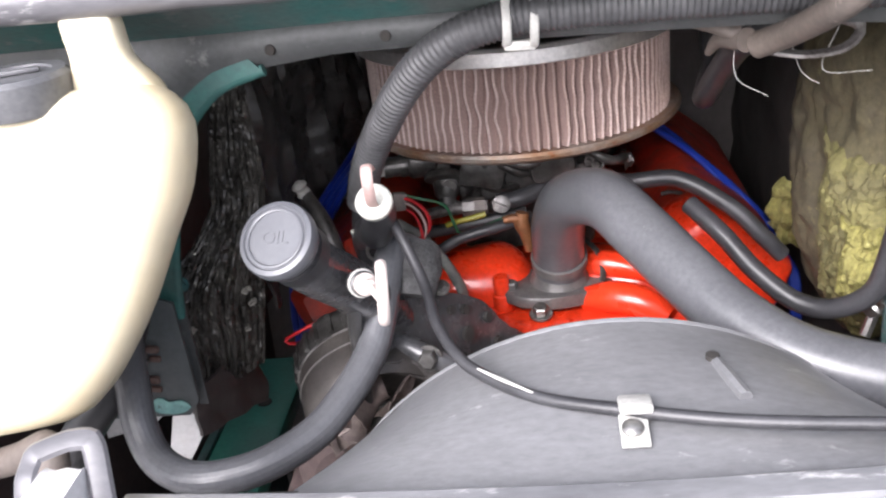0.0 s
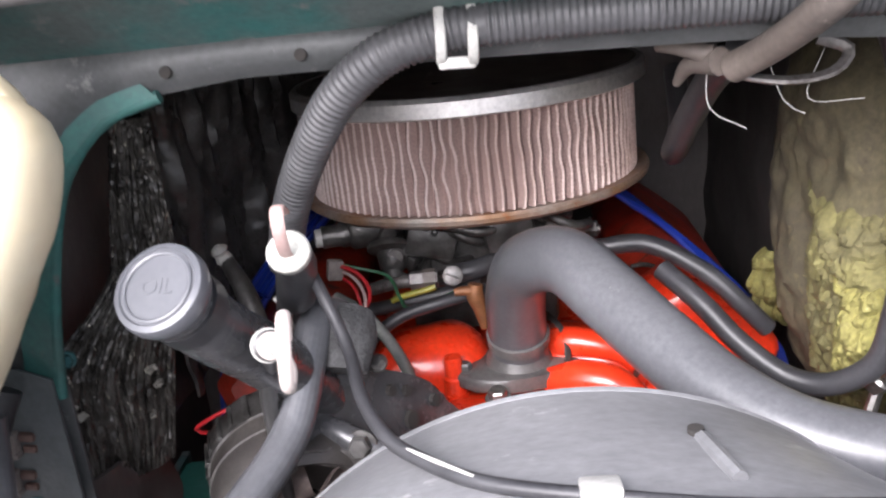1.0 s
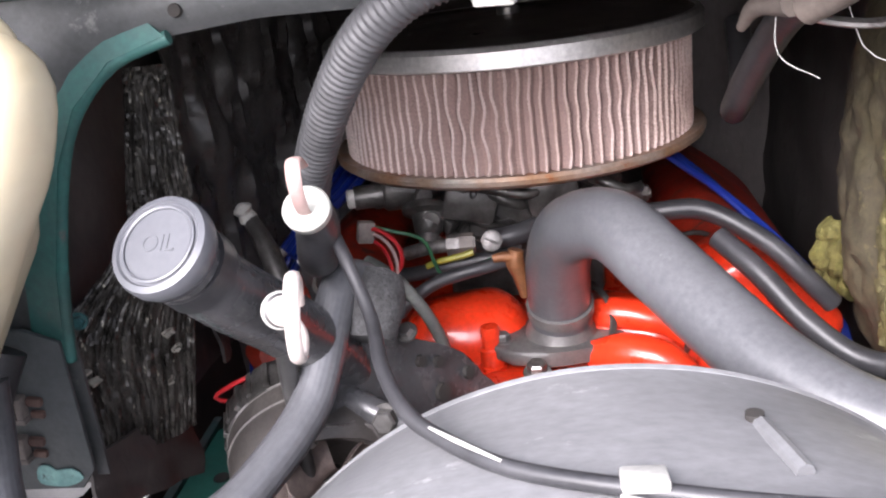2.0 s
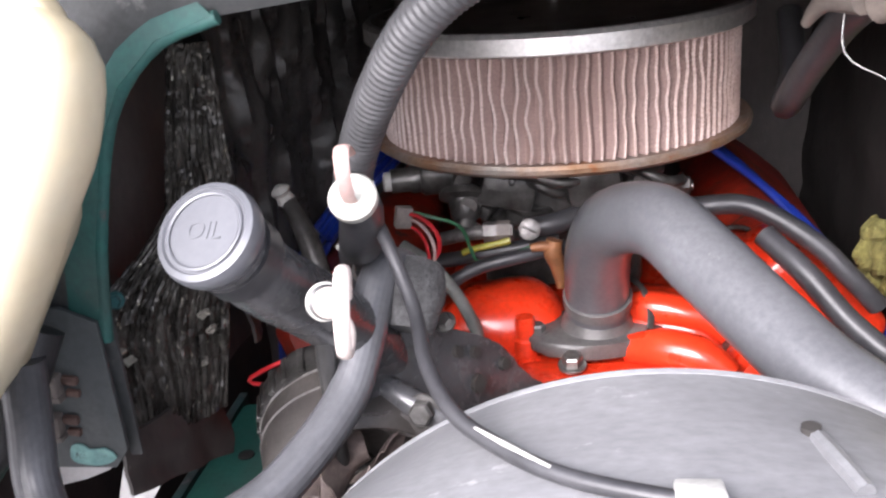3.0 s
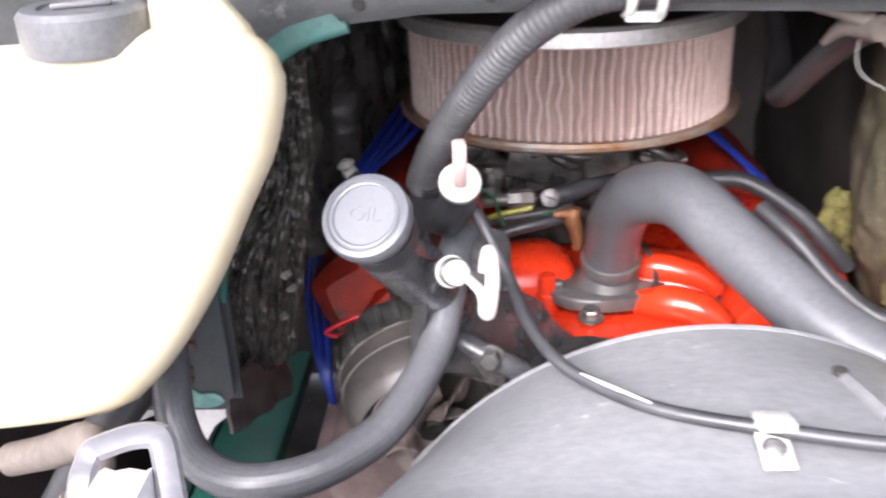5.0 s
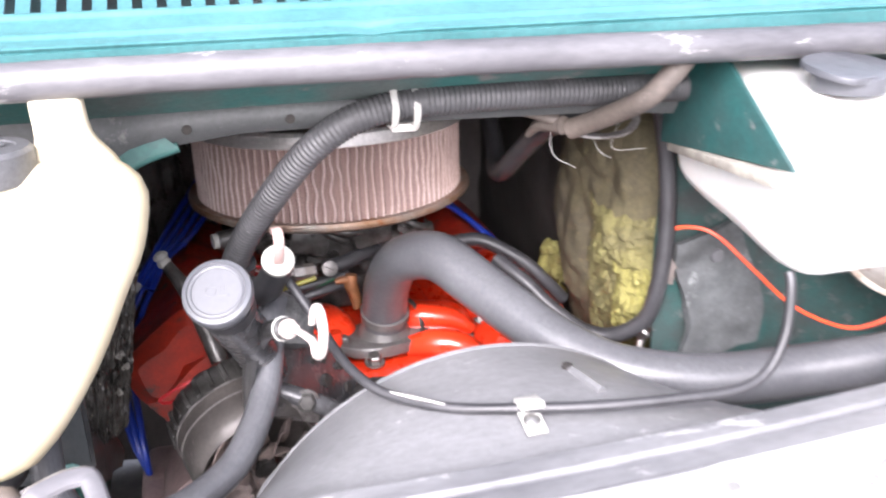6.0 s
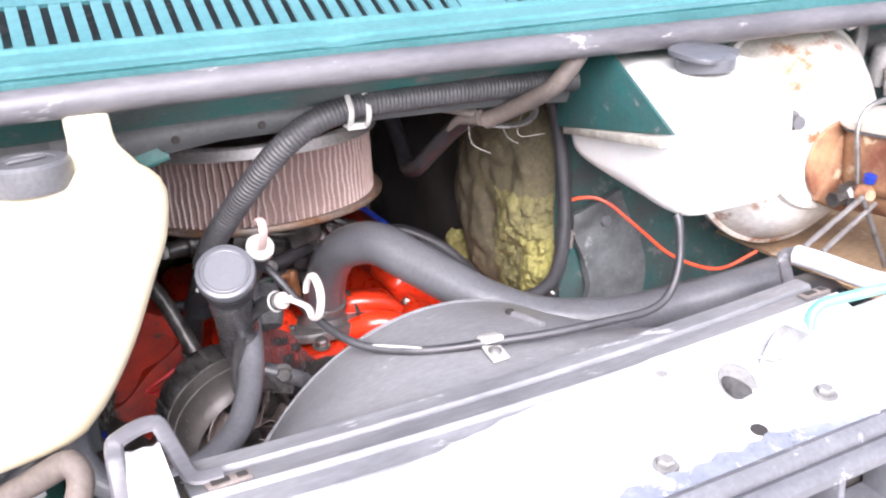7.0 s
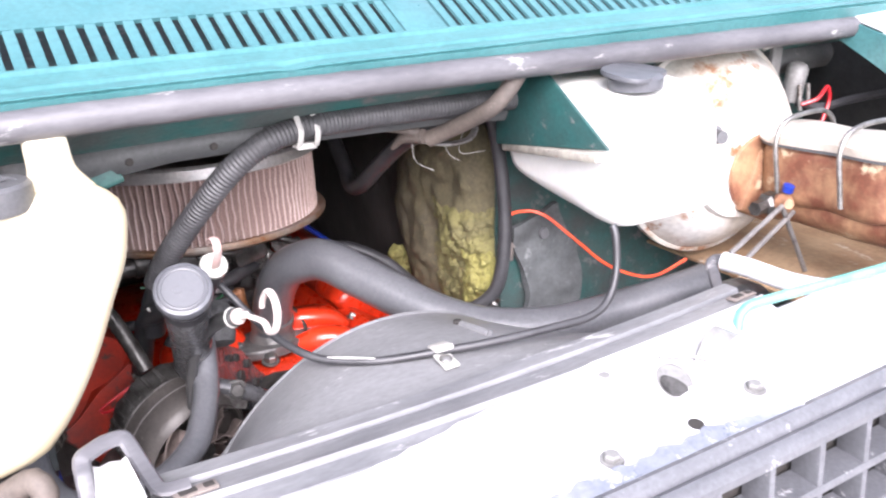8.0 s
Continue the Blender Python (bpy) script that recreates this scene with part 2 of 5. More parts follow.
TAB_GREY = mat("dulled_white_metal", (0.20, 0.20, 0.195), (0.12, 0.118, 0.114), 0.5, scale=30, fine=200, bump=0.15)
PLUG = mat("brown_terminal_plug", (0.15, 0.085, 0.065), (0.10, 0.06, 0.05), 0.6, scale=50, fine=300, bump=0.2)
TEAL_DARK = mat("dark_dusty_teal_paint", (0.014, 0.075, 0.072), (0.026, 0.060, 0.058), 0.55, scale=18, fine=220, bump=0.2, dirt_or_glints=((0.15, 0.15, 0.145), 0.62, 40))
CONN = mat("dusty_taupe_connector", (0.145, 0.122, 0.111), (0.19, 0.164, 0.146), 0.6, scale=40, fine=300, bump=0.1)
HOLE_SHADE = mat("painted_hole_shade", (0.02, 0.018, 0.016), (0.03, 0.026, 0.023), 0.9, scale=40, fine=200, bump=0.1)
TANK_WHITE = mat("cool_white_plastic", (0.60, 0.60, 0.58), (0.52, 0.52, 0.49), 0.42, scale=6, fine=120, bump=0.04, grain=0.05, sub=0.12, dirt_or_glints=((0.42, 0.41, 0.38), 0.66, 14))
WOOL_MID = mat("olive_glass_wool", (0.165, 0.150, 0.052), (0.105, 0.093, 0.040), 0.95, scale=22, fine=210, bump=0.6, dirt_or_glints=((0.235, 0.218, 0.09), 0.60, 50), grain=0.4)
FENDER_SHADE = mat("black_fender_shade", (0.018, 0.019, 0.02), (0.03, 0.031, 0.032), 0.75, scale=20, fine=200, bump=0.3)
HOUSING = mat("dull_grey_casting", (0.155, 0.15, 0.145), (0.095, 0.09, 0.086), 0.46, metal=0.35, scale=34, fine=260, bump=0.35, dirt_or_glints=((0.06, 0.05, 0.045), 0.60, 60))
TEAL_RAIL = mat("bright_teal_rail_paint", (0.022, 0.17, 0.125), (0.035, 0.125, 0.098), 0.42, scale=12, fine=200, bump=0.12, dirt_or_glints=((0.045, 0.05, 0.045), 0.62, 30))


# ---- mesh helpers ----
ORIGIN = {}


def thing(name, base, label, category, group="", kind=""):
    ob = new(name)
    ob.empty_display_size = 0.02
    ob.location = base
    ORIGIN[ob.name] = Vector(base)
    return tagged(ob, label, category, group, kind)


def part(name, vf, material, parent=None, label="", angle=38):
    """One mesh object, from world-space vertices and faces (or a bmesh), under a thing or a part."""
    if isinstance(vf, bmesh.types.BMesh):
        vf.verts.index_update()
        v, f = [tuple(x.co) for x in vf.verts], [[x.index for x in q.verts] for q in vf.faces]
        vf.free()
    else:
        v, f = vf
    o = ORIGIN[parent.name] if parent else Vector((0, 0, 0))
    me = bpy.data.meshes.new(name)
    me.from_pydata([(x[0] - o.x, x[1] - o.y, x[2] - o.z) for x in v], [], [tuple(q) for q in f])
    me.update()
    b = bmesh.new()
    b.from_mesh(me)
    bmesh.ops.recalc_face_normals(b, faces=b.faces)
    b.to_mesh(me)
    b.free()
    me.shade_smooth()
    me.set_sharp_from_angle(angle=radians(angle))
    me.materials.append(material)
    ob = new(name, me)
    ORIGIN[ob.name] = o
    if parent:
        ob.parent = parent
    return tagged(ob, label)


def structure(name, vf, material, label, category, angle=38):
    return tagged(part(name, vf, material, None, "", angle), label, category, kind="structure")


def join(*some):
    v, f = [], []
    for a, b in some:
        n = len(v)
        v += list(a)
        f += [[i + n for i in q] for q in b]
    return v, f


def smooth_line(pts, step=0.006):
    """Points along a smooth curve through pts."""
    p = [Vector(q) for q in pts]
    p = [p[0] * 2 - p[1]] + p + [p[-1] * 2 - p[-2]]
    out = []
    for i in range(1, len(p) - 2):
        n = max(2, int((p[i + 1] - p[i]).length / step))
        for k in range(n):
            t = k / n
            a, b, c, d = p[i - 1], p[i], p[i + 1], p[i + 2]
            out.append(0.5 * (2 * b + (c - a) * t + (2 * a - 5 * b + 4 * c - d) * t * t + (3 * b - a - 3 * c + d) * t ** 3))
    return out + [p[-2]]


def tube(pts, r, n=14, step=0.006, rib=None, flat=1.0, wob=0.0, flute=None):
    """A round bar or hose along a smooth curve. r: one radius or one at each end or at each point. rib: (pitch, depth)."""
    line = smooth_line(pts, step)
    rs = list(r) if isinstance(r, (tuple, list)) else [r, r]
    v, f, dist = [], [], 0.0
    side = None
    for i, c in enumerate(line):
        d = (line[min(i + 1, len(line) - 1)] - line[max(i - 1, 0)]).normalized()
        if side is None:
            side = d.cross(Vector((0, 0, 1)))
            if side.length < 0.2:
                side = d.cross(Vector((0, 1, 0)))
        side = (side - d * side.dot(d)).normalized()
        up = d.cross(side)
        if i:
            dist += (c - line[i - 1]).length
        u = i / (len(line) - 1) * (len(rs) - 1)
        k = min(int(u), len(rs) - 2)
        rad = rs[k] + (rs[k + 1] - rs[k]) * (u - k)
        if rib:
            rad += rib[1] * (0.5 + 0.5 * math.cos(2 * math.pi * dist / rib[0]))
        if wob:
            rad *= 1 + wob * noise.noise(c * 60)
        for q in range(n):
            a = 2 * math.pi * q / n
            rr = rad * (1 + flute[1] * math.cos(flute[0] * a)) if flute else rad
            v.append(tuple(c + side * math.cos(a) * rr + up * math.sin(a) * rr * flat))
    m = len(line)
    for i in range(m - 1):
        for q in range(n):
            f.append([i * n + q, i * n + (q + 1) % n, (i + 1) * n + (q + 1) % n, (i + 1) * n + q])
    f += [list(range(n))[::-1], [(m - 1) * n + q for q in range(n)]]
    return v, f


def frame_of(axis):
    z = Vector(axis).normalized()
    x = z.cross(Vector((0, 0, 1))) if abs(z.z) < 0.95 else Vector((1, 0, 0))
    x = (x - z * x.dot(z)).normalized()
    return x, z.cross(x), z


def lathe(profile, at, axis=(0, 0, 1), n=32, wave=None):
    """A turned body: profile of (radius, height) along the axis."""
    x, y, z = frame_of(axis)
    at = Vector(at)
    v, f = [], []
    for r, h in profile:
        for q in range(n):
            a = 2 * math.pi * q / n
            rr = r * (1 + (wave(q, n) if wave else 0))
            v.append(tuple(at + z * h + (x * math.cos(a) + y * math.sin(a)) * max(rr, 1e-5)))
    for i in range(len(profile) - 1):
        for q in range(n):
            f.append([i * n + q, i * n + (q + 1) % n, (i + 1) * n + (q + 1) % n, (i + 1) * n + q])
    f += [list(range(n))[::-1], [(len(profile) - 1) * n + q for q in range(n)]]
    return v, f


def box(c, size, turn=(0, 0, 0), bevel=0.003, seg=2):
    bm = bmesh.new()
    bmesh.ops.create_cube(bm, size=1.0)
    bmesh.ops.scale(bm, vec=size, verts=bm.verts)
    if bevel:
        bmesh.ops.bevel(bm, geom=bm.edges[:], offset=min(bevel, min(size) * 0.45), segments=seg, affect='EDGES', profile=0.5)
    bmesh.ops.transform(bm, matrix=pose(*c, *turn), verts=bm.verts)
    bm.verts.index_update()
    v, f = [tuple(q.co) for q in bm.verts], [[w.index for w in q.verts] for q in bm.faces]
    bm.free()
    return v, f


def plate(outline, thick, at, u, w, bevel=0.0015):
    """A flat plate: its outline in the axes u and w from the point at, thickened both ways."""
    at, u, w = Vector(at), Vector(u).normalized(), Vector(w).normalized()
    nrm = u.cross(w).normalized()
    bm = bmesh.new()
    rings = [[bm.verts.new(at + u * a + w * b + nrm * s * thick / 2) for a, b in outline] for s in (-1, 1)]
    top, bottom = bm.faces.new(rings[1]), bm.faces.new(rings[0][::-1])
    k = len(outline)
    for i in range(k):
        bm.faces.new((rings[0][i], rings[0][(i + 1) % k], rings[1][(i + 1) % k], rings[1][i]))
    if bevel:
        bmesh.ops.bevel(bm, geom=[e for fc in (top, bottom) for e in fc.edges], offset=bevel, segments=2, affect='EDGES', profile=0.5)
    bmesh.ops.triangulate(bm, faces=[q for q in bm.faces if len(q.verts) > 4])
    bm.verts.index_update()
    v, f = [tuple(q.co) for q in bm.verts], [[x.index for x in q.verts] for q in bm.faces]
    bm.free()
    return v, f


def sheet(fn, nu, nv, thick=0.003):
    """A thickened surface: fn(s, t), both from 0 to 1, gives a point."""
    p = [[Vector(fn(i / nu, j / nv)) for j in range(nv + 1)] for i in range(nu + 1)]
    v, f = [], []
    for i in range(nu + 1):
        for j in range(nv + 1):
            a = p[min(i + 1, nu)][j] - p[max(i - 1, 0)][j]
            b = p[i][min(j + 1, nv)] - p[i][max(j - 1, 0)]
            nn = a.cross(b)
            nn = nn.normalized() if nn.length > 1e-9 else Vector((0, 0, 1))
            v += [tuple(p[i][j] + nn * thick / 2), tuple(p[i][j] - nn * thick / 2)]
    g = lambda i, j, s: 2 * (i * (nv + 1) + j) + s
    for i in range(nu):
        for j in range(nv):
            f.append([g(i, j, 0), g(i + 1, j, 0), g(i + 1, j + 1, 0), g(i, j + 1, 0)])
            f.append([g(i, j, 1), g(i, j + 1, 1), g(i + 1, j + 1, 1), g(i + 1, j, 1)])
    for i in range(nu):
        for j in (0, nv):
            f.append([g(i, j, 0), g(i + 1, j, 0), g(i + 1, j, 1), g(i, j, 1)])
    for j in range(nv):
        for i in (0, nu):
            f.append([g(i, j, 0), g(i, j + 1, 0), g(i, j + 1, 1), g(i, j, 1)])
    return v, f


def rounded(outline, depth, at, u, w, soft=0.03, layers=10):
    """A moulded body: an outline swept along its normal and drawn in at both ends."""
    at, u, w = Vector(at), Vector(u).normalized(), Vector(w).normalized()
    nrm = u.cross(w).normalized()
    pts = [Vector((a, b)) for a, b in outline]
    mid = sum(pts, Vector((0, 0))) / len(pts)
    v, f, k = [], [], len(pts)
    for i in range(layers + 1):
        s = -1 + 2 * i / layers
        s = math.copysign(1 - (1 - abs(s)) ** 1.6, s)
        edge = max(0.0, depth / 2 * abs(s) - (depth / 2 - soft)) / soft
        pull = soft * (1 - math.sqrt(max(0.0, 1 - edge * edge)))
        for p in pts:
            q = mid + (p - mid) * max(0.1, 1 - pull / max((p - mid).length, 1e-6))
            v.append(tuple(at + u * q.x + w * q.y + nrm * s * depth / 2))
    for i in range(layers):
        for q in range(k):
            f.append([i * k + q, i * k + (q + 1) % k, (i + 1) * k + (q + 1) % k, (i + 1) * k + q])
    f += [list(range(k))[::-1], [layers * k + q for q in range(k)]]
    return v, f


def loop2(pts, step=0.01):
    """A closed smooth outline through 2D points."""
    n = len(pts)
    out = []
    for i in range(n):
        a, b, c, d = (Vector(pts[(i + k) % n]) for k in (-1, 0, 1, 2))
        m = max(2, int((c - b).length / step))
        for k in range(m):
            t = k / m
            out.append(tuple(0.5 * (2 * b + (c - a) * t + (2 * a - 5 * b + 4 * c - d) * t * t + (3 * b - a - 3 * c + d) * t ** 3)))
    return out


def hexbolt(at, axis, r=0.008, h=0.007, washer=True):
    body = lathe([(r * 0.9, 0), (r, 0.001), (r, h - 0.0015), (r * 0.8, h)], at, axis, 6)
    return join(lathe([(r * 1.35, -0.0015), (r * 1.4, -0.0005), (r * 1.35, 0.0008)], at, axis, 20), body) if washer else body


# ---- ground and body structure ----
structure("ground", sheet(lambda s, t: (-400 + 800 * s, -400 + 800 * t, -0.02), 8, 8, 0.04), PALE_GROUND, "unseen pale ground that bounces light up into the bay", "ground")

# engine tunnel behind the opening in the firewall
def lining(fn, name, material, label, nu=36, nv=28, amp=0.012):
    def g(s, t):
        p = Vector(fn(s, t))
        return p + Vector((1, 0.5, 0.3)) * amp * (noise.noise(p * 14) + 0.5 * noise.noise(p * 37))
    return structure(name, sheet(g, nu, nv, 0.01), material, label, "lining")


lining(lambda s, t: (-0.315 + 0.03 * s, -0.33 + 0.8 * s, 0.88 + 0.41 * t), "wall_left", LINING, "black padded lining of the engine tunnel")
lining(lambda s, t: (0.345 - 0.02 * s, -0.30 + 0.75 * s, 0.55 + 0.74 * t), "wall_right", LINING_DARKER, "black padded lining of the engine tunnel")
lining(lambda s, t: (-0.56 + 0.92 * s, 0.42, 0.44 + 0.86 * t), "wall_back", LINING, "black lining at the tunnel end")
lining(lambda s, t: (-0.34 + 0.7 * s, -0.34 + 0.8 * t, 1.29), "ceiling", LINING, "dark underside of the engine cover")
structure("dark_floor", sheet(lambda s, t: (-0.9 + 1.8 * s, -0.75 + 1.3 * t, 0.42), 4, 4, 0.02), DARK, "added dark sheet closing the bay below the engine", "pan")

# firewall sheet with the arched opening
arch = [(-0.278, 1.02), (-0.268, 1.08), (-0.25, 1.145), (-0.232, 1.178), (-0.205, 1.202), (-0.17, 1.213), (-0.118, 1.218), (-0.03, 1.217),
        (0.1, 1.213), (0.2, 1.209), (0.29, 1.20)]


def arch_z(x):
    for (a, b), (c, d) in zip(arch, arch[1:]):
        if a <= x <= c:
            return b + (d - b) * (x - a) / (c - a)
    return arch[-1][1]


structure("firewall_beam", sheet(lambda s, t: (-0.268 + 1.1 * s, -0.388 - 0.010 * math.sin(t * 3.1), arch_z(-0.268 + 1.1 * s) * (1 - t) + (1.248 - 0.012 * s) * t), 90, 8, 0.003),
          PANEL_GREY, "grimy grey steel beam above the engine opening", "firewall")
structure("firewall_upper", sheet(lambda s, t: (-0.85 + 1.7 * s, -0.395 - 0.075 * t, 1.246 + 0.042 * t - 0.012 * s), 30, 4, 0.003), TEAL_DUSTY, "dusty teal painted steel strip under the cowl", "firewall")
structure("firewall_left", sheet(lambda s, t: (-0.85 + (0.575 + 0.045 * max(0, (t - 0.55) / 0.45) ** 2) * s, -0.388, 0.93 + 0.318 * t), 24, 20, 0.003), PANEL_GREY, "grimy grey steel firewall beside the opening", "firewall")
A5 = [Vector((x, z)) for x, z in arch[:6]]


def arch_at(s):
    u = s * (len(A5) - 1)
    k = min(int(u), len(A5) - 2)
    p = A5[k].lerp(A5[k + 1], u - k)
    d = (A5[min(k + 2, len(A5) - 1)] - A5[max(k - 1, 0)]).normalized()
    return p, Vector((-d.y, d.x))


structure("firewall_band", sheet(lambda s, t: (lambda p, q: (p.x + q.x * t * (0.022 + 0.010 * s), -0.3955 - 0.004 * (1 - t) ** 2, p.y + q.y * t * (0.022 - 0.006 * s)))(*arch_at(s)), 40, 6, 0.002), TEAL_MATTE, "teal painted band round the engine opening", "flange")
structure("firewall_flange", tube([(x + 0.001, -0.396, z - 0.001) for x, z in arch[:6]], 0.0042, 10, 0.01), TEAL_MATTE, "teal painted rolled edge of the engine opening", "flange")
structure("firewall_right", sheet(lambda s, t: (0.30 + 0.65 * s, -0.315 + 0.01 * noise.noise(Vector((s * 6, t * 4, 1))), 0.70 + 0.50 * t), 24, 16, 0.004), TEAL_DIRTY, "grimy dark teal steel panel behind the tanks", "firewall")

# cowl with its louvres
SL = radians(31)
CU, CW = Vector((1, 0, -0.012)).normalized(), Vector((0, math.cos(SL), math.sin(SL)))
C0 = Vector((0, -0.447, 1.319))
def lip(s, t):
    x = -0.9 + 1.75 * s
    bead = 0.0032 * math.exp(-((t - 0.42) / 0.05) ** 2) + 0.003 * math.exp(-((t - 0.93) / 0.05) ** 2) + 0.0028 * math.exp(-((t - 0.04) / 0.05) ** 2)
    dent = -0.004 * math.exp(-((x + 0.024) / 0.012) ** 2 - ((t - 0.2) / 0.25) ** 2)
    return (x, -0.494 + 0.049 * t, 1.303 - 0.012 * x + 0.018 * t ** 1.3 + bead + dent)


structure("cowl_lip", sheet(lip, 160, 44, 0.003), TEAL, "teal painted cowl lip with small chips and a dent", "cowl", 60)
structure("cowl_front", sheet(lambda s, t: (-0.9 + 1.75 * s, -0.494 + 0.006 * t, 1.303 - 0.012 * (-0.9 + 1.75 * s) - 0.016 * t), 40, 3, 0.003), TEAL, "teal painted front edge of the cowl", "cowl")
structure("cowl_seal", tube([(-0.9, -0.49, 1.289), (-0.3, -0.492, 1.288), (-0.03, -0.492, 1.285), (0.35, -0.491, 1.276), (0.72, -0.488, 1.268), (0.86, -0.486, 1.266)], 0.0135, 14, 0.02, wob=0.08), SEAL_COWL, "dusty black rubber weatherstrip along the cowl", "seal")
cowl = thing("cowl_grille", (0, -0.447, 1.319), "teal painted slotted cowl panel below the windscreen", "cowl", kind="structure")
part("rear_strip", sheet(lambda s, t: C0 + CU * (-0.9 + 1.75 * s) + CW * (0.062 + 0.25 * t), 20, 4, 0.004), TEAL_TOP, cowl)
P = 0.0169


def slat_outline(w, length, pitch):
    k, out = (pitch - w) / 2, []
    for a in range(5):
        q = a / 4 * math.pi / 2
        out.append((w / 2 + k * (1 - math.sin(q)), k * (1 - math.cos(q))))
    right = out + [(x, length - y) for x, y in out[::-1]]
    return right + [(-x, y) for x, y in right[::-1]]


SLAT = plate(slat_outline(0.0082, 0.066, P + 0.0004), 0.003, (0, 0, 0), CU, CW, 0.0008)
slat_mesh = None
for g0, count, in ((-0.80, 54), (0.176, 34)):
    for i in range(count + 1):
        x = g0 + P * i
        if slat_mesh is None:
            first = part("slat", ([tuple(Vector(q) + C0) for q in SLAT[0]], SLAT[1]), TEAL_TOP, cowl)
            slat_mesh = first.data
            first.location = CU * x
        else:
            o = new("slat", slat_mesh)
            o.parent = cowl
            o.location = CU * x
for a, b in ((0.12, 0.168), (0.757, 0.86)):
    part("blank", plate([(a, 0), (b, 0), (b, 0.066), (a, 0.066)], 0.003, C0, CU, CW, 0.0005), TEAL_TOP, cowl)
structure("cowl_plenum", sheet(lambda s, t: (-0.9 + 1.75 * s, -0.43 + 0.3 * t, 1.285 + 0.09 * t), 6, 4, 0.004), TEAL_DIRTY, "dark teal air box under the cowl slots, shade put into its colour", "plenum")

# right fender edge
structure("fender_right", sheet(lambda s, t: (0.742 + 0.03 * s, -0.395 - 0.5 * s, 1.306 - 0.165 * s - t * (0.012 + 0.11 * s)), 14, 3, 0.004), TEAL, "teal painted inner fender edge", "fender")
structure("fender_top", sheet(lambda s, t: (0.744 + 0.03 * s + 0.3 * t, -0.395 - 0.5 * s, 1.310 - 0.165 * s + 0.01 * t), 14, 4, 0.004), WHITE_PAINT, "white painted fender top", "fender")
structure("fender_inner", sheet(lambda s, t: (0.885 + 0.02 * s, -0.27 - 0.65 * s, 0.7 + 0.53 * t), 10, 10, 0.004), FENDER_SHADE, "inner fender wall coloured black for the shade under the fender", "fender")

# radiator support: rubber topped rail, white nose panel, grille
RAIL = [(-0.616, 1.012), (-0.617, 1.026), (-0.621, 1.029), (-0.638, 1.029), (-0.641, 1.022), (-0.644, 1.022), (-0.646, 1.0275), (-0.668, 1.0285), (-0.671, 1.031), (-0.674, 1.026), (-0.690, 1.021), (-0.693, 1.014)]


def along(profile, x0, x1, n=40, bow=0.014):
    def g(s, t):
        x = x0 + (x1 - x0) * s
        u = t * (len(profile) - 1)
        k = min(int(u), len(profile) - 2)
        y = profile[k][0] + (profile[k + 1][0] - profile[k][0]) * (u - k)
        z = profile[k][1] + (profile[k + 1][1] - profile[k][1]) * (u - k)
        c = (x - 0.09) / 0.32
        return (x, y - bow * (1 - c * c), z + 0.012 * (x - 0.08) / 0.6)
    return sheet(g, n, (len(profile) - 1) * 3, 0.003)


structure("support_rail", along(RAIL, -0.232, 0.392), SEAL, "dusty black rubber topped radiator support rail", "rail", 30)
FLANGE = [(-0.6715, 1.0325), (-0.677, 1.0282), (-0.691, 1.0232), (-0.696, 1.0165)]


def flange(s, t):
    x = -0.17 + 0.562 * s
    cut = min(0.92, max(0.0, (0.16 - x) / 0.32 + 0.10 * noise.noise(Vector((x * 45, 0, 7)))))
    u = 3 * (cut + (1 - cut) * t)
    k = min(int(u), 2)
    a, b = FLANGE[k], FLANGE[k + 1]
    c = (x - 0.09) / 0.32
    return (x, a[0] + (b[0] - a[0]) * (u - k) - 0.014 * (1 - c * c), a[1] + (b[1] - a[1]) * (u - k) + 0.012 * (x - 0.08) / 0.6)


structure("nose_flange", sheet(flange, 90, 9, 0.003), WHITE_PAINT, "white painted front flange of the support rail", "flange")
NOSE = [(-0.687, 1.019), (-0.70, 1.019), (-0.735, 1.013), (-0.770, 1.005), (-0.798, 0.999), (-0.810, 0.992)]
structure("nose_panel", along(NOSE, -0.75, 0.85, 60, 0.006), WHITE_PAINT, "chalky white painted nose panel with bolts and holes", "panel", 60)
structure("worn_paint_patch", sheet(lambda s, t: (lambda x: (x, (-0.810 - 0.005 * (1 - ((x - 0.09) / 0.32) ** 2)) + t * (0.018 + 0.009 * noise.noise(Vector((x * 60, 0, 2))) - 0.016 * max(0, (x - 0.2) / 0.09)), 0.9975 + 0.012 * (x - 0.08) / 0.6 + t * 0.0065))(-0.25 + 0.54 * s), 90, 3, 0.002), CHIPPED, "worn blue-black paint strip on the nose panel", "paint")
structure("nose_trim", along([(-0.808, 0.9985), (-0.814, 1.0005), (-0.820, 0.996), (-0.824, 0.986)], -0.75, 0.85, 60, 0.004), GRILLE, "faded grey edge trim of the nose panel", "trim")
grille = thing("front_grille", (0.1, -0.87, 0.75), "faded black plastic egg-crate grille", "grille")
part("top_bar", along([(-0.825, 0.990), (-0.831, 0.993), (-0.836, 0.991), (-0.840, 0.987), (-0.840, 0.980)], -0.7, 0.85, 60, 0.004), GRILLE, grille)
GP = 0.062


def bowed(x):
    c = (x - 0.09) / 0.32
    return -0.004 * (1 - c * c), 0.012 * (x - 0.08) / 0.6


for i in range(22):
    x = -0.65 + GP * i
    dy, dz = bowed(x)
    part("upright_bar", box((x, -0.827 + dy, 0.861 + dz), (0.007, 0.030, 0.245), (0, 0, 0), 0.0015), GRILLE, grille)
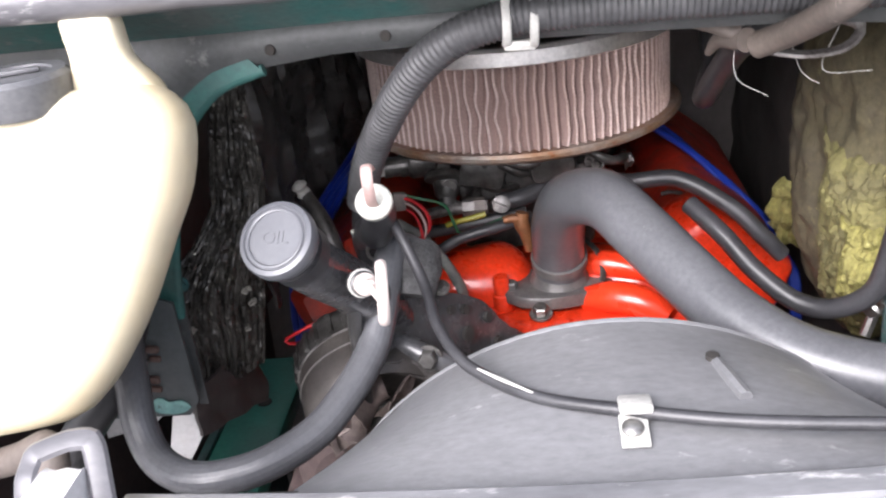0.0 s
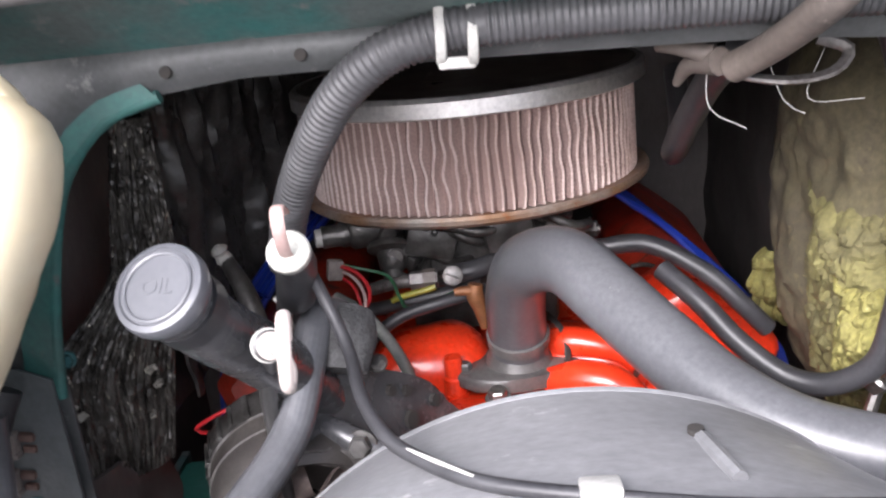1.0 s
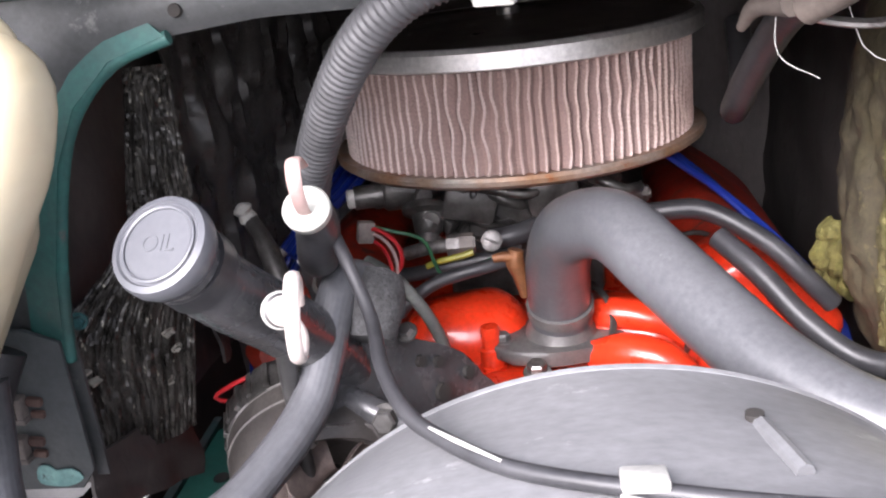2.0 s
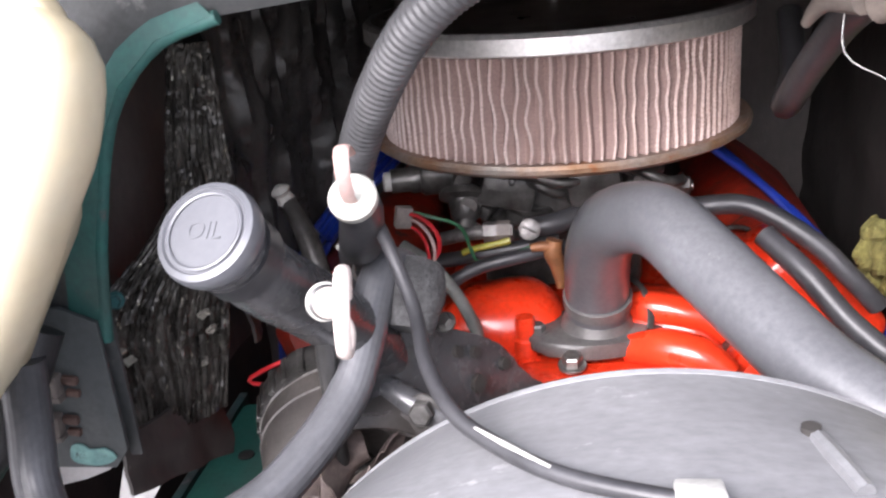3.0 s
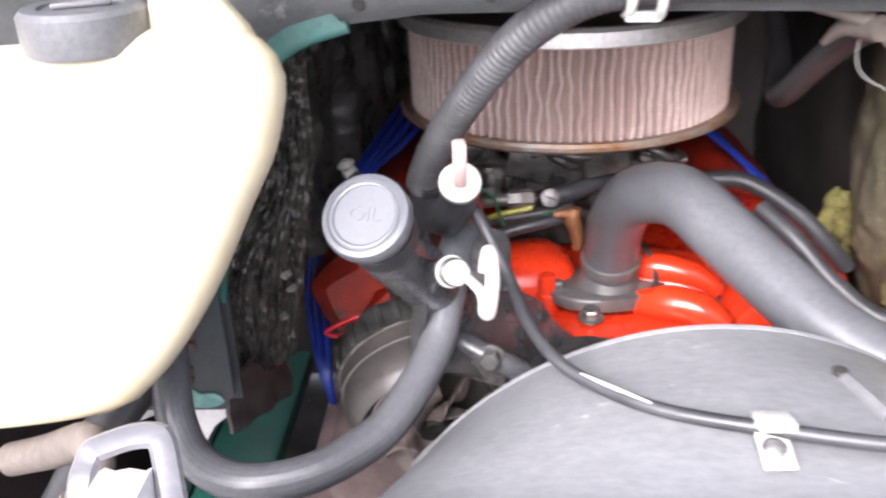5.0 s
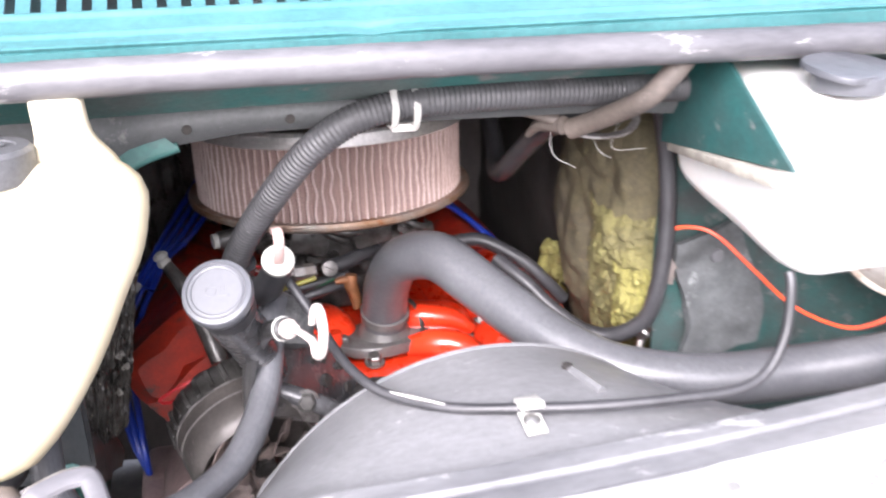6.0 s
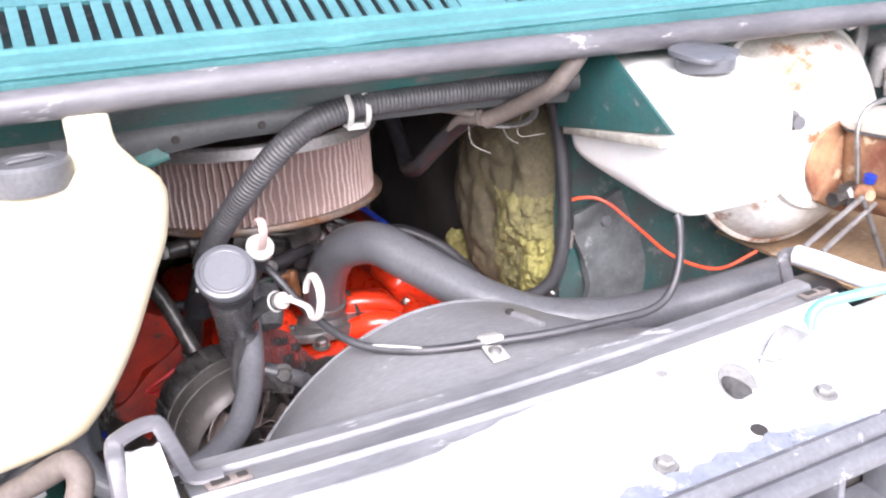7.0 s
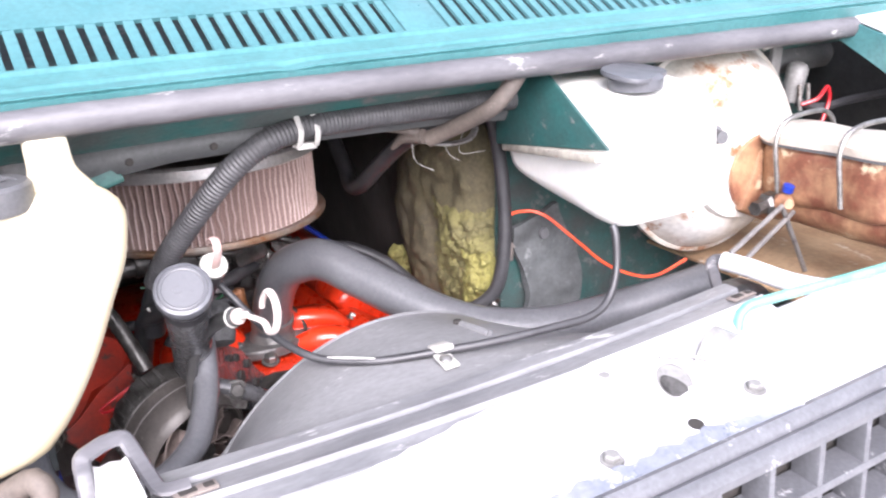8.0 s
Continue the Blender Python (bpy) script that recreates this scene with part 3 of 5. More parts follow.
for k in range(5):
    part("cross_bar", along([(-0.842, 0.932 - 0.048 * k), (-0.842, 0.938 - 0.048 * k), (-0.812, 0.940 - 0.048 * k), (-0.812, 0.934 - 0.048 * k)], -0.7, 0.85, 40, 0.004), GRILLE, grille)
part("shade_backing", along([(-0.806, 0.98), (-0.806, 0.74)], -0.7, 0.85, 30, 0.004), HOLE_SHADE, grille)

# ---- air cleaner ----
ac = thing("air_cleaner", (0, 0, 1.05), "round open-element air cleaner with chrome rim and dusty pink pleats", "air cleaner")
NP = 108


WOB = [random.uniform(0.3, 1.3) for _ in range(NP)]


def pleat_angle(pl, z):
    bend = 0.42 * noise.noise(Vector((pl * 0.47, (z - 1.1) * 42, 3))) * WOB[pl % NP] * math.sin(math.pi * (z - 1.053) / 0.092) ** 0.5 if 1.0535 < z < 1.1445 else 0.0
    return 2 * math.pi * (pl + bend) / NP


def pleats():
    rows, per, v, f = 20, 6, [], []
    for j in range(rows + 1):
        z = 1.053 + 0.092 * j / rows
        for i in range(NP * per):
            pl, q = divmod(i, per)
            a0, a1 = pleat_angle(pl, z), pleat_angle(pl + 1, z) if pl + 1 < NP else pleat_angle(0, z) + 2 * math.pi
            a = a0 + (a1 - a0) * q / per
            r = 0.1580 + 0.0075 * abs(2 * q / per - 1) ** 1.3
            v.append((r * math.cos(a), r * math.sin(a), z))
    n = NP * per
    for j in range(rows):
        for i in range(n):
            f.append([j * n + i, j * n + (i + 1) % n, (j + 1) * n + (i + 1) % n, (j + 1) * n + i])
    return v, f


def pleat_tips():
    """Thin knobbly paper edges standing proud of the screen."""
    v, f, rows = [], [], 46
    for pl in range(NP):
        n0 = len(v)
        for j in range(rows + 1):
            z = 1.0535 + 0.091 * j / rows
            a = pleat_angle(pl, z)
            w = (0.0011 + 0.0004 * (j % 2) + 0.0003 * noise.noise(Vector((pl, z * 200, 0)))) / 0.166
            r = 0.1663 + 0.0005 * (j % 2)
            for da, rr in ((-w, 0.1645), (0.0, r), (w, 0.1645)):
                v.append((rr * math.cos(a + da), rr * math.sin(a + da), z))
        for j in range(rows):
            for k in range(2):
                p = n0 + 3 * j + k
                f.append([p, p + 1, p + 4, p + 3])
    return v, f


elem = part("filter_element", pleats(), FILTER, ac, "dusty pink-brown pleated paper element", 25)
part("pleat_edges", pleat_tips(), PLEAT_TIP, elem, "pale dusty pleat edges with the lit ridges painted in", 80)
part("base_pan", lathe([(0.09, 1.040), (0.15, 1.041), (0.172, 1.0445), (0.1778, 1.0485), (0.1785, 1.0525), (0.1765, 1.0555), (0.170, 1.053), (0.10, 1.052)], (0, 0, 0), n=96), RUST_RIM, ac, "steel base pan with an orange rust streak")
part("rim", lathe([(0.1755, 1.1415), (0.1778, 1.143), (0.1778, 1.156), (0.1745, 1.1595), (0.170, 1.160), (0.170, 1.146)], (0, 0, 0), n=96), CHROME, ac, "worn chrome rim")
part("lid", lathe([(0.171, 1.150), (0.171, 1.1585), (0.166, 1.1595), (0.162, 1.157), (0.12, 1.160), (0.05, 1.165), (0.0, 1.166)], (0, 0, 0), n=96), LID, ac, "smoky dark metal lid")
part("wing_nut", lathe([(0.011, 1.165), (0.011, 1.172), (0.006, 1.176), (0.006, 1.182)], (0, 0, 0), n=16), STEEL, ac)

# ---- engine ----
eng = thing("engine_block", (0, 0.0, 0.45), "orange painted V8 engine with cast intake manifold", "engine")
part("block", box((0.01, 0.10, 0.64), (0.27, 0.66, 0.36), bevel=0.03), ORANGE_SHADED, eng)
part("intake_manifold", join(
    box((0.0, 0.04, 0.845), (0.25, 0.44, 0.09), bevel=0.03, seg=4),
    box((0.03, -0.222, 0.860), (0.15, 0.085, 0.062), bevel=0.018, seg=4),
    box((0.055, -0.195, 0.862), (0.17, 0.10, 0.054), (0, 0, -12), 0.02, 4),
    rounded(loop2([(-0.058, -0.036), (-0.062, 0.02), (-0.02, 0.045), (0.035, 0.042), (0.052, 0.0), (0.04, -0.038), (0.0, -0.05)]), 0.085, (-0.048, -0.125, 0.889), (1, 0.15, 0), (-0.15, 1, 0), 0.036),
    rounded(loop2([(-0.045, -0.03), (-0.05, 0.03), (0.0, 0.045), (0.05, 0.03), (0.055, -0.025), (0.0, -0.04)]), 0.075, (0.088, -0.135, 0.886), (1, -0.35, 0), (0.35, 1, 0), 0.032),
    tube([(0.055, -0.185, 0.898), (0.085, -0.20, 0.905), (0.112, -0.212, 0.902), (0.132, -0.222, 0.890)], [0.012, 0.017, 0.017, 0.012], 16),
    tube([(0.045, -0.14, 0.915), (0.08, -0.155, 0.921), (0.115, -0.165, 0.915), (0.135, -0.17, 0.90)], [0.012, 0.015, 0.014, 0.010], 16),
    tube([(0.022, -0.252, 0.885), (0.075, -0.262, 0.889), (0.135, -0.262, 0.887)], [0.013, 0.014, 0.011], 16),
    box((0.065, -0.262, 0.866), (0.135, 0.035, 0.04), (0, 2, -3), 0.008, 3)), ORANGE, eng, "glossy orange cast intake manifold")
for sgn in (-1, 1):
    VO = loop2([(-0.068, -0.03), (-0.062, 0.018), (-0.042, 0.034), (0.042, 0.034), (0.062, 0.018), (0.068, -0.03), (0, -0.034)], 0.008)
    part("valve_cover", rounded(VO, 0.44, (sgn * 0.213, 0.09, 0.897), (1, 0, -sgn * 0.80), (sgn * 0.80, 0, 1), 0.02), ORANGE_SHADED, eng, "red pressed valve cover with shade put into its colour")
    if sgn > 0:
        part("cover_lit_end", rounded([(x * 1.03, y * 1.05 + 0.0012) for x, y in VO], 0.095, (0.213, -0.0865, 0.897), (1, 0, -0.80), (0.80, 0, 1), 0.02), ORANGE, eng, "lit orange front end of the valve cover")
        part("cover_strap", tube([(0.150, -0.050, 0.951), (0.168, -0.047, 0.950), (0.20, -0.043, 0.931), (0.24, -0.038, 0.901)], 0.0025, 8), CAST, eng)
    part("cylinder_head", box((sgn * 0.168, 0.045 if sgn > 0 else 0.095, 0.825), (0.13, 0.53 if sgn > 0 else 0.43, 0.13), (0, sgn * 38, 0), 0.012), ORANGE if sgn > 0 else ORANGE_SHADED, eng)
    part("cover_bolt", hexbolt((sgn * 0.150, -0.16, 0.905), (sgn * 0.6, 0, 1), 0.006), STEEL, eng)
for q in range(3):
    part("head_bolt", hexbolt((0.128 + 0.004 * q, -0.232 + 0.062 * q, 0.884 + 0.006 * q), (0.5, -0.2, 1), 0.0055, 0.008), STEEL, eng)
part("manifold_bolt", hexbolt((0.009, -0.210, 0.897), (0, -0.2, 1), 0.0085, 0.010), STEEL, eng, "bright zinc hex bolt")
part("oil_stub", join(lathe([(0.010, 0.875), (0.010, 0.905), (0.008, 0.907), (0.0085, 0.922), (0.0075, 0.926), (0, 0.926)], (-0.030, -0.178, 0), n=16), hexbolt((-0.03, -0.178, 0.885), (0, 0, 1), 0.012, 0.006)), ORANGE, eng, "orange painted pipe plug")
th = thing("thermostat_housing", (0.025, -0.19, 0.888), "dull cast thermostat housing on the orange manifold", "thermostat housing")
part("flange", plate(loop2([(-0.064, 0.002), (-0.040, -0.030), (0.0, -0.040), (0.038, -0.032), (0.062, -0.002), (0.040, 0.030), (0, 0.038), (-0.038, 0.030)]), 0.013, (0.030, -0.163, 0.904), (1, 0.25, 0), (-0.25, 1, 0), 0.003), HOUSING, th)
part("neck", lathe([(0.036, 0.900), (0.031, 0.908), (0.0295, 0.916), (0.0265, 0.922), (0.026, 0.94)], (0.030, -0.163, 0), n=32), HOUSING, th)
part("lever", tube([(0.058, -0.140, 0.945), (0.070, -0.153, 0.936), (0.075, -0.168, 0.922), (0.073, -0.178, 0.912)], 0.0035, 8, flat=0.5), CAST, th, "dark curved spring lever")
for sx in (-1, 1):
    part("bolt", hexbolt((0.030 + sx * 0.050, -0.163 + sx * 0.012, 0.9105), (0, 0, 1), 0.007), HOUSING, th)

hose = thing("radiator_hose", (0.025, -0.19, 0.92), "thick grey moulded upper radiator hose", "hose")
HP = [(0.031, -0.163, 0.918), (0.031, -0.176, 0.954), (0.033, -0.199, 0.993), (0.044, -0.229, 1.026), (0.073, -0.266, 1.039), (0.102, -0.307, 1.022), (0.132, -0.353, 1.002), (0.163, -0.397, 0.984), (0.206, -0.433, 0.969), (0.285, -0.460, 0.959), (0.37, -0.475, 0.962), (0.45, -0.495, 0.972), (0.49, -0.50, 0.977)]
part("hose_body", tube(HP, [0.0268, 0.0265, 0.0255, 0.0262, 0.0262, 0.0255, 0.025, 0.025, 0.0253, 0.0255, 0.0255, 0.0255, 0.0255], 28, 0.006), RUBBER_GREY, hose)
part("hose_clamp", lathe([(0.0278, -0.005), (0.0286, -0.0045), (0.0286, 0.0045), (0.0278, 0.005)], (0.031, -0.1705, 0.938), (0, -0.32, 1), n=32), HOUSING, hose)

# ---- fan shroud ----
def shroud(s, t):
    x = -0.205 + 0.60 * s
    dx = (x - 0.056)
    z1 = 0.798 + math.sqrt(max(0.0, 0.229 ** 2 - min(abs(dx), 0.2285) ** 2)) - max(0, abs(dx) - 0.2) * 1.2
    z0 = 1.012 + 0.012 * (x - 0.08) / 0.6
    y = -0.632 + (0.171 + 0.046 * dx) * t
    e = t ** 1.25
    return (x, y, z0 * (1 - e) + z1 * e + 0.006 * math.sin(t * math.pi))


sh = thing("fan_shroud", (0.09, -0.55, 0.8), "scuffed dark grey plastic radiator fan shroud", "fan shroud")
part("shell", sheet(shroud, 64, 20, 0.004), SHROUD, sh, angle=50)
part("rear_lip", tube([shroud(i / 20, 1.0) for i in range(21)], 0.0035, 8, 0.01), SHROUD, sh)
part("rib", tube([(0.124, -0.512, 1.022), (0.128, -0.53, 1.023), (0.134, -0.552, 1.022)], 0.0045, 8), SHROUD, sh)
part("rivet_hole", lathe([(0.0048, 1.018), (0.0045, 1.0262), (0.003, 1.0262)], (0.122, -0.508, 0), n=14), HOLE_SHADE, sh)
rad = thing("radiator", (0.09, -0.60, 0.5), "black radiator core behind the support rail", "radiator")
part("core", box((0.09, -0.615, 0.75), (0.66, 0.05, 0.5), bevel=0.006), BLACK_PAINT, rad)
part("side_tank", box((0.44, -0.60, 0.77), (0.06, 0.06, 0.50), bevel=0.02), BLACK_PAINT, rad)

# ---- coolant jug (driver side of picture) ----
jug = thing("washer_jug", (-0.30, -0.51, 1.01), "milky white plastic fluid jug with a narrow mounting neck", "jug")
JO = loop2([(-0.25, 1.234), (-0.220, 1.235), (-0.201, 1.226), (-0.190, 1.207), (-0.197, 1.17), (-0.212, 1.14), (-0.235, 1.095), (-0.258, 1.06), (-0.278, 1.037), (-0.302, 1.022), (-0.37, 1.012), (-0.46, 1.008), (-0.50, 1.04), (-0.51, 1.14), (-0.48, 1.22), (-0.40, 1.226), (-0.32, 1.228)], 0.01)
part("body", rounded([(x, z * 1.0179) for x, z in JO], 0.064, (0, -0.727, 0), (1, 0, 0), (0, 0.19, 1), 0.029, 16), WHITE_PLASTIC, jug)
part("rear_body", rounded(loop2([(-0.30, 1.158), (-0.252, 1.156), (-0.238, 1.144), (-0.240, 1.12), (-0.258, 1.09), (-0.280, 1.055), (-0.300, 1.026), (-0.33, 1.018), (-0.45, 1.018), (-0.49, 1.05), (-0.49, 1.12), (-0.45, 1.155)], 0.01), 0.085, (0, -0.478, 0), (1, 0, 0), (0, 0, 1), 0.022, 12), WHITE_PLASTIC, jug, "yellowed moulded rear half")
part("neck", rounded(loop2([(-0.262, 1.215), (-0.258, 1.25), (-0.257, 1.279), (-0.241, 1.281), (-0.2255, 1.278), (-0.221, 1.25), (-0.207, 1.222)], 0.006), 0.022, (0, -0.488, 0), (1, 0, 0), (0, 0, 1), 0.008, 10), WHITE_PLASTIC, jug)
cap = part("cap", join(lathe([(0.031, 1.226), (0.0325, 1.228), (0.0325, 1.246), (0.030, 1.249), (0.022, 1.249), (0.021, 1.2475), (0, 1.2475)], (-0.290, -0.503, 0), n=40, wave=lambda q, n: 0.012 * (q % 2)),
                       box((-0.290, -0.503, 1.2495), (0.03, 0.005, 0.003), (0, 0, 20), 0.001)), CAP_DARK, jug, "charcoal plastic filler cap")

# ---- right tank with its bracket ----
tank = thing("overflow_tank", (0.34, -0.48, 1.11), "white plastic overflow tank in a teal bracket", "tank")
TO = loop2([(-0.582, 1.118), (-0.584, 1.16), (-0.582, 1.205), (-0.565, 1.238), (-0.50, 1.25), (-0.42, 1.252), (-0.375, 1.24), (-0.37, 1.19), (-0.372, 1.145), (-0.42, 1.125), (-0.50, 1.112), (-0.56, 1.106)], 0.01)
part("body", rounded(TO, 0.145, (0.353, 0, 0), (0, 1, 0), (0, 0, 1), 0.022, 12), TANK_WHITE, tank)
cap2 = part("cap", join(lathe([(0.028, 1.246), (0.029, 1.248), (0.029, 1.258), (0.025, 1.261), (0, 1.261)], (0.335, -0.542, 0), n=32),
                        plate(loop2([(-0.04, -0.015), (0.03, -0.03), (0.045, 0.0), (0.03, 0.025), (-0.02, 0.03)], 0.006), 0.005, (0.335, -0.538, 1.262), (0.8, 0.6, 0.02), (-0.6, 0.8, 0.15), 0.001)), CAP_GREY, tank, "grey hinged filler cap")
part("bracket", plate([(-0.575, 1.195), (-0.475, 1.262), (-0.40, 1.262), (-0.372, 1.225), (-0.368, 1.17)], 0.004, (0.272, 0, 0), (0, 1, 0.0), (0.0, 0, 1), 0.001), TEAL_DARK, tank, "dusty dark teal gusset plate")
part("strap", box((0.272, -0.476, 1.178), (0.018, 0.205, 0.009), (-6.5, 0, -6), 0.002), CREAM_TAPE, tank, "dull cream edge strip")

# ---- brake booster and master cylinder ----
bo = thing("brake_booster", (0.60, -0.44, 1.0), "rust-stained white round brake booster", "brake booster")
part("shell", lathe([(0.02, -0.06), (0.07, -0.058), (0.10, -0.045), (0.122, -0.02), (0.134, 0.0), (0.139, 0.008), (0.139, 0.016), (0.13, 0.022), (0.12, 0.07), (0.08, 0.09)], (0.565, -0.43, 1.128), (0.05, 1, 0), 48), BOOSTER, bo)
part("crimp_ring", lathe([(0.1395, 0.004), (0.1425, 0.006), (0.1430, 0.012), (0.1415, 0.018), (0.139, 0.020)], (0.565, -0.43, 1.128), (0.05, 1, 0), 56), BOOSTER, bo, "rusty crimped edge ring")
part("step_ring", lathe([(0.072, -0.0585), (0.074, -0.0615), (0.080, -0.061), (0.083, -0.0545)], (0.565, -0.43, 1.128), (0.05, 1, 0), 48), BOOSTER, bo)
part("mount_flange", join(lathe([(0.05, -0.066), (0.052, -0.062), (0.045, -0.055)], (0.59, -0.43, 1.10), (0.05, 1, 0), 24), box((0.592, -0.492, 1.085), (0.062, 0.014, 0.085), (0, 25, 3), 0.012)), RUSTY, bo, "rust streaked mounting flange")
part("check_valve", lathe([(0.012, 0), (0.012, 0.02), (0.008, 0.022), (0.008, 0.035)], (0.50, -0.482, 1.165), (-0.2, -1, 0), 16), CAP_DARK, bo)
mc = thing("master_cylinder", (0.61, -0.60, 1.05), "rusty iron brake master cylinder with pale cover and wire bails", "master cylinder")
MO = loop2([(0.86 * x, y) for x, y in [(-0.036, -0.092), (-0.042, -0.06), (-0.038, -0.02), (-0.042, 0.03), (-0.040, 0.075), (-0.02, 0.09), (0.02, 0.09), (0.040, 0.075), (0.042, 0.03), (0.038, -0.02), (0.042, -0.06), (0.036, -0.092), (0.0, -0.10)]], 0.008)
part("reservoir", rounded(MO, 0.078, (0.617, -0.582, 1.108), (1, 0.05, 0), (-0.05, 1, 0), 0.016, 12), RUSTY, mc)
part("bore", tube([(0.605, -0.47, 1.068), (0.610, -0.52, 1.066), (0.617, -0.60, 1.064), (0.622, -0.69, 1.062)], [0.030, 0.024, 0.027, 0.026], 22), RUSTY, mc)
part("end_plug", join(lathe([(0.030, 0), (0.031, 0.003), (0.031, 0.012), (0.024, 0.018)], (0.621, -0.675, 1.066), (0.05, -1, 0), 28), lathe([(0.017, 0.016), (0.017, 0.030), (0.012, 0.033), (0, 0.033)], (0.621, -0.675, 1.066), (0.05, -1, 0), 6)), RUSTY, mc, "pinkish rusted end plug")
CO = [(x * 1.13, y * 1.06) for x, y in MO]
part("cover", join(plate(CO, 0.009, (0.617, -0.582, 1.151), (1, 0.05, 0), (-0.05, 1, 0), 0.003), rounded([(x * 0.92, y * 0.94) for x, y in MO], 0.026, (0.617, -0.582, 1.153), (1, 0.05, 0), (-0.05, 1, 0), 0.015, 10)), LID_PALE, mc, "pale stained domed cover")
part("gasket", plate([(x * 1.08, y * 1.03) for x, y in MO], 0.004, (0.617, -0.582, 1.1445), (1, 0.05, 0), (-0.05, 1, 0), 0.001), CAP_DARK, mc, "thin dark cover gasket")
for yy in (-0.535, -0.625):
    part("bail", tube([(0.566, yy - 0.004, 1.088), (0.564, yy - 0.002, 1.12), (0.563, yy, 1.150), (0.572, yy, 1.170), (0.592, yy, 1.178), (0.625, yy, 1.180), (0.652, yy, 1.176), (0.668, yy, 1.155), (0.669, yy, 1.10)], 0.0032, 10), STEEL, mc, "bright bent wire bail")
part("outlet", join(lathe([(0.014, 0), (0.014, 0.02), (0.009, 0.024), (0.009, 0.045)], (0.572, -0.53, 1.075), (-1, -0.2, 0), 6)), CAST, mc)

# ---- oil filler, dipsticks ----
of = thing("oil_filler", (-0.11, -0.33, 0.95), "black oil filler tube with a round grey cap", "oil filler")
OA = Vector((-0.152, -0.496, 1.124))
on = Vector((-0.15, -0.60, 0.60)).normalized()
part("tube", tube([OA - on * 0.006, (-0.143, -0.455, 1.083), (-0.132, -0.41, 1.045), (-0.12, -0.35, 0.99), (-0.115, -0.32, 0.94)], [0.0205, 0.0205, 0.021, 0.021, 0.021], 24), ENAMEL, of)
ocap = part("cap", lathe([(0.0225, -0.012), (0.0250, -0.010), (0.0265, -0.005), (0.0265, 0.0), (0.0255, 0.003), (0.0225, 0.0042), (0.0215, 0.003), (0.0, 0.0032)], OA, on, 48), CAP_GREY, of, "grey moulded cap with raised letters")
part("ring_mark", lathe([(0.0195, 0.0030), (0.0205, 0.0042), (0.0195, 0.0046), (0.0185, 0.0042), (0.0185, 0.0030)], OA, on, 40), CAP_GREY, ocap)
txt = bpy.data.curves.new("cap_letters", "FONT")
txt.body, txt.size, txt.extrude, txt.align_x, txt.align_y = "OIL", 0.0125, 0.00025, 'CENTER', 'CENTER'
letters = new("raised_letters", txt)
lx = Vector((1, 0, -0.15))
lx = (lx - on * lx.dot(on)).normalized()
letters.matrix_world = Matrix.Translation(OA + on * 0.0033 - ORIGIN[of.name]) @ Matrix((lx, on.cross(lx), on)).transposed().to_4x4()
txt.materials.append(CAP_GREY)
letters.parent = ocap
part("rubber_collar", tube([OA - on * 0.02, OA - on * 0.034], 0.0225, 24), RUBBER, of)

td = thing("transmission_dipstick", (-0.14, -0.27, 1.0), "white capped transmission dipstick with a pink pull ring", "dipstick")
RC, rn = Vector((-0.101, -0.418, 1.114)), Vector((0.0, -0.74, 0.62)).normalized()
part("tube", tube([RC - rn * 0.004, RC - rn * 0.02, (-0.112, -0.37, 1.07), (-0.130, -0.31, 1.045), (-0.145, -0.26, 1.01), (-0.15, -0.2, 0.93)], [0.0125, 0.0135, 0.0135, 0.013, 0.012, 0.012], 20), RUBBER, td)
dcap = part("cap", lathe([(0.0125, -0.006), (0.0138, -0.004), (0.0138, 0.001), (0.0125, 0.0025), (0, 0.0028)], RC, rn, 32), CAP_WHITE, td, "white round cap")
part("pull_ring", tube([RC + rn * 0.001 + Vector((0, 0.0, -0.004)), RC + rn * 0.012 + Vector((0, 0, -0.004)), RC + rn * 0.020 + Vector((0.001, -0.002, 0.006)), RC + rn * 0.018 + Vector((0.001, -0.002, 0.018)), RC + rn * 0.008 + Vector((0, 0, 0.025)), RC - rn * 0.004 + Vector((0, 0, 0.026))], 0.0042, 10, 0.003, flat=0.38), PINK, dcap, "faded pink pull ring")
part("wire_clamp", tube([(-0.132, -0.318, 1.036), (-0.130, -0.33, 1.030), (-0.118, -0.338, 1.028), (-0.107, -0.328, 1.033)], 0.0016, 6, 0.004), STEEL, td)

ed = thing("engine_dipstick", (-0.115, -0.43, 1.03), "engine dipstick with an ivory plastic loop handle", "dipstick")
DK, dn = Vector((-0.104, -0.48, 1.08)), Vector((0.42, -0.80, 0.30)).normalized()
part("tube", tube([DK, DK - dn * 0.02, (-0.122, -0.43, 1.05), (-0.135, -0.40, 1.0), (-0.14, -0.38, 0.9)], [0.0075, 0.0072, 0.006, 0.005, 0.005], 14), BLACK_PAINT, ed)
part("washer", lathe([(0.0098, -0.0055), (0.0102, -0.0045), (0.0098, -0.0035)], DK, dn, 28), CLAMP, ed)
part("collar", lathe([(0.0088, -0.0035), (0.0090, 0.0), (0.0075, 0.001)], DK, dn, 24), BLACK_PAINT, ed)
part("knob", lathe([(0.0065, 0.001), (0.0078, 0.002), (0.0078, 0.006), (0.004, 0.008), (0.0036, 0.016), (0, 0.016)], DK, dn, 28), IVORY, ed, "ivory ribbed knob")
LCx, la, lb = Vector((-0.0835, -0.522, 1.094)), Vector((-0.18, 0.95, -0.25)).normalized(), Vector((0.06, 0.1, 1)).normalized()
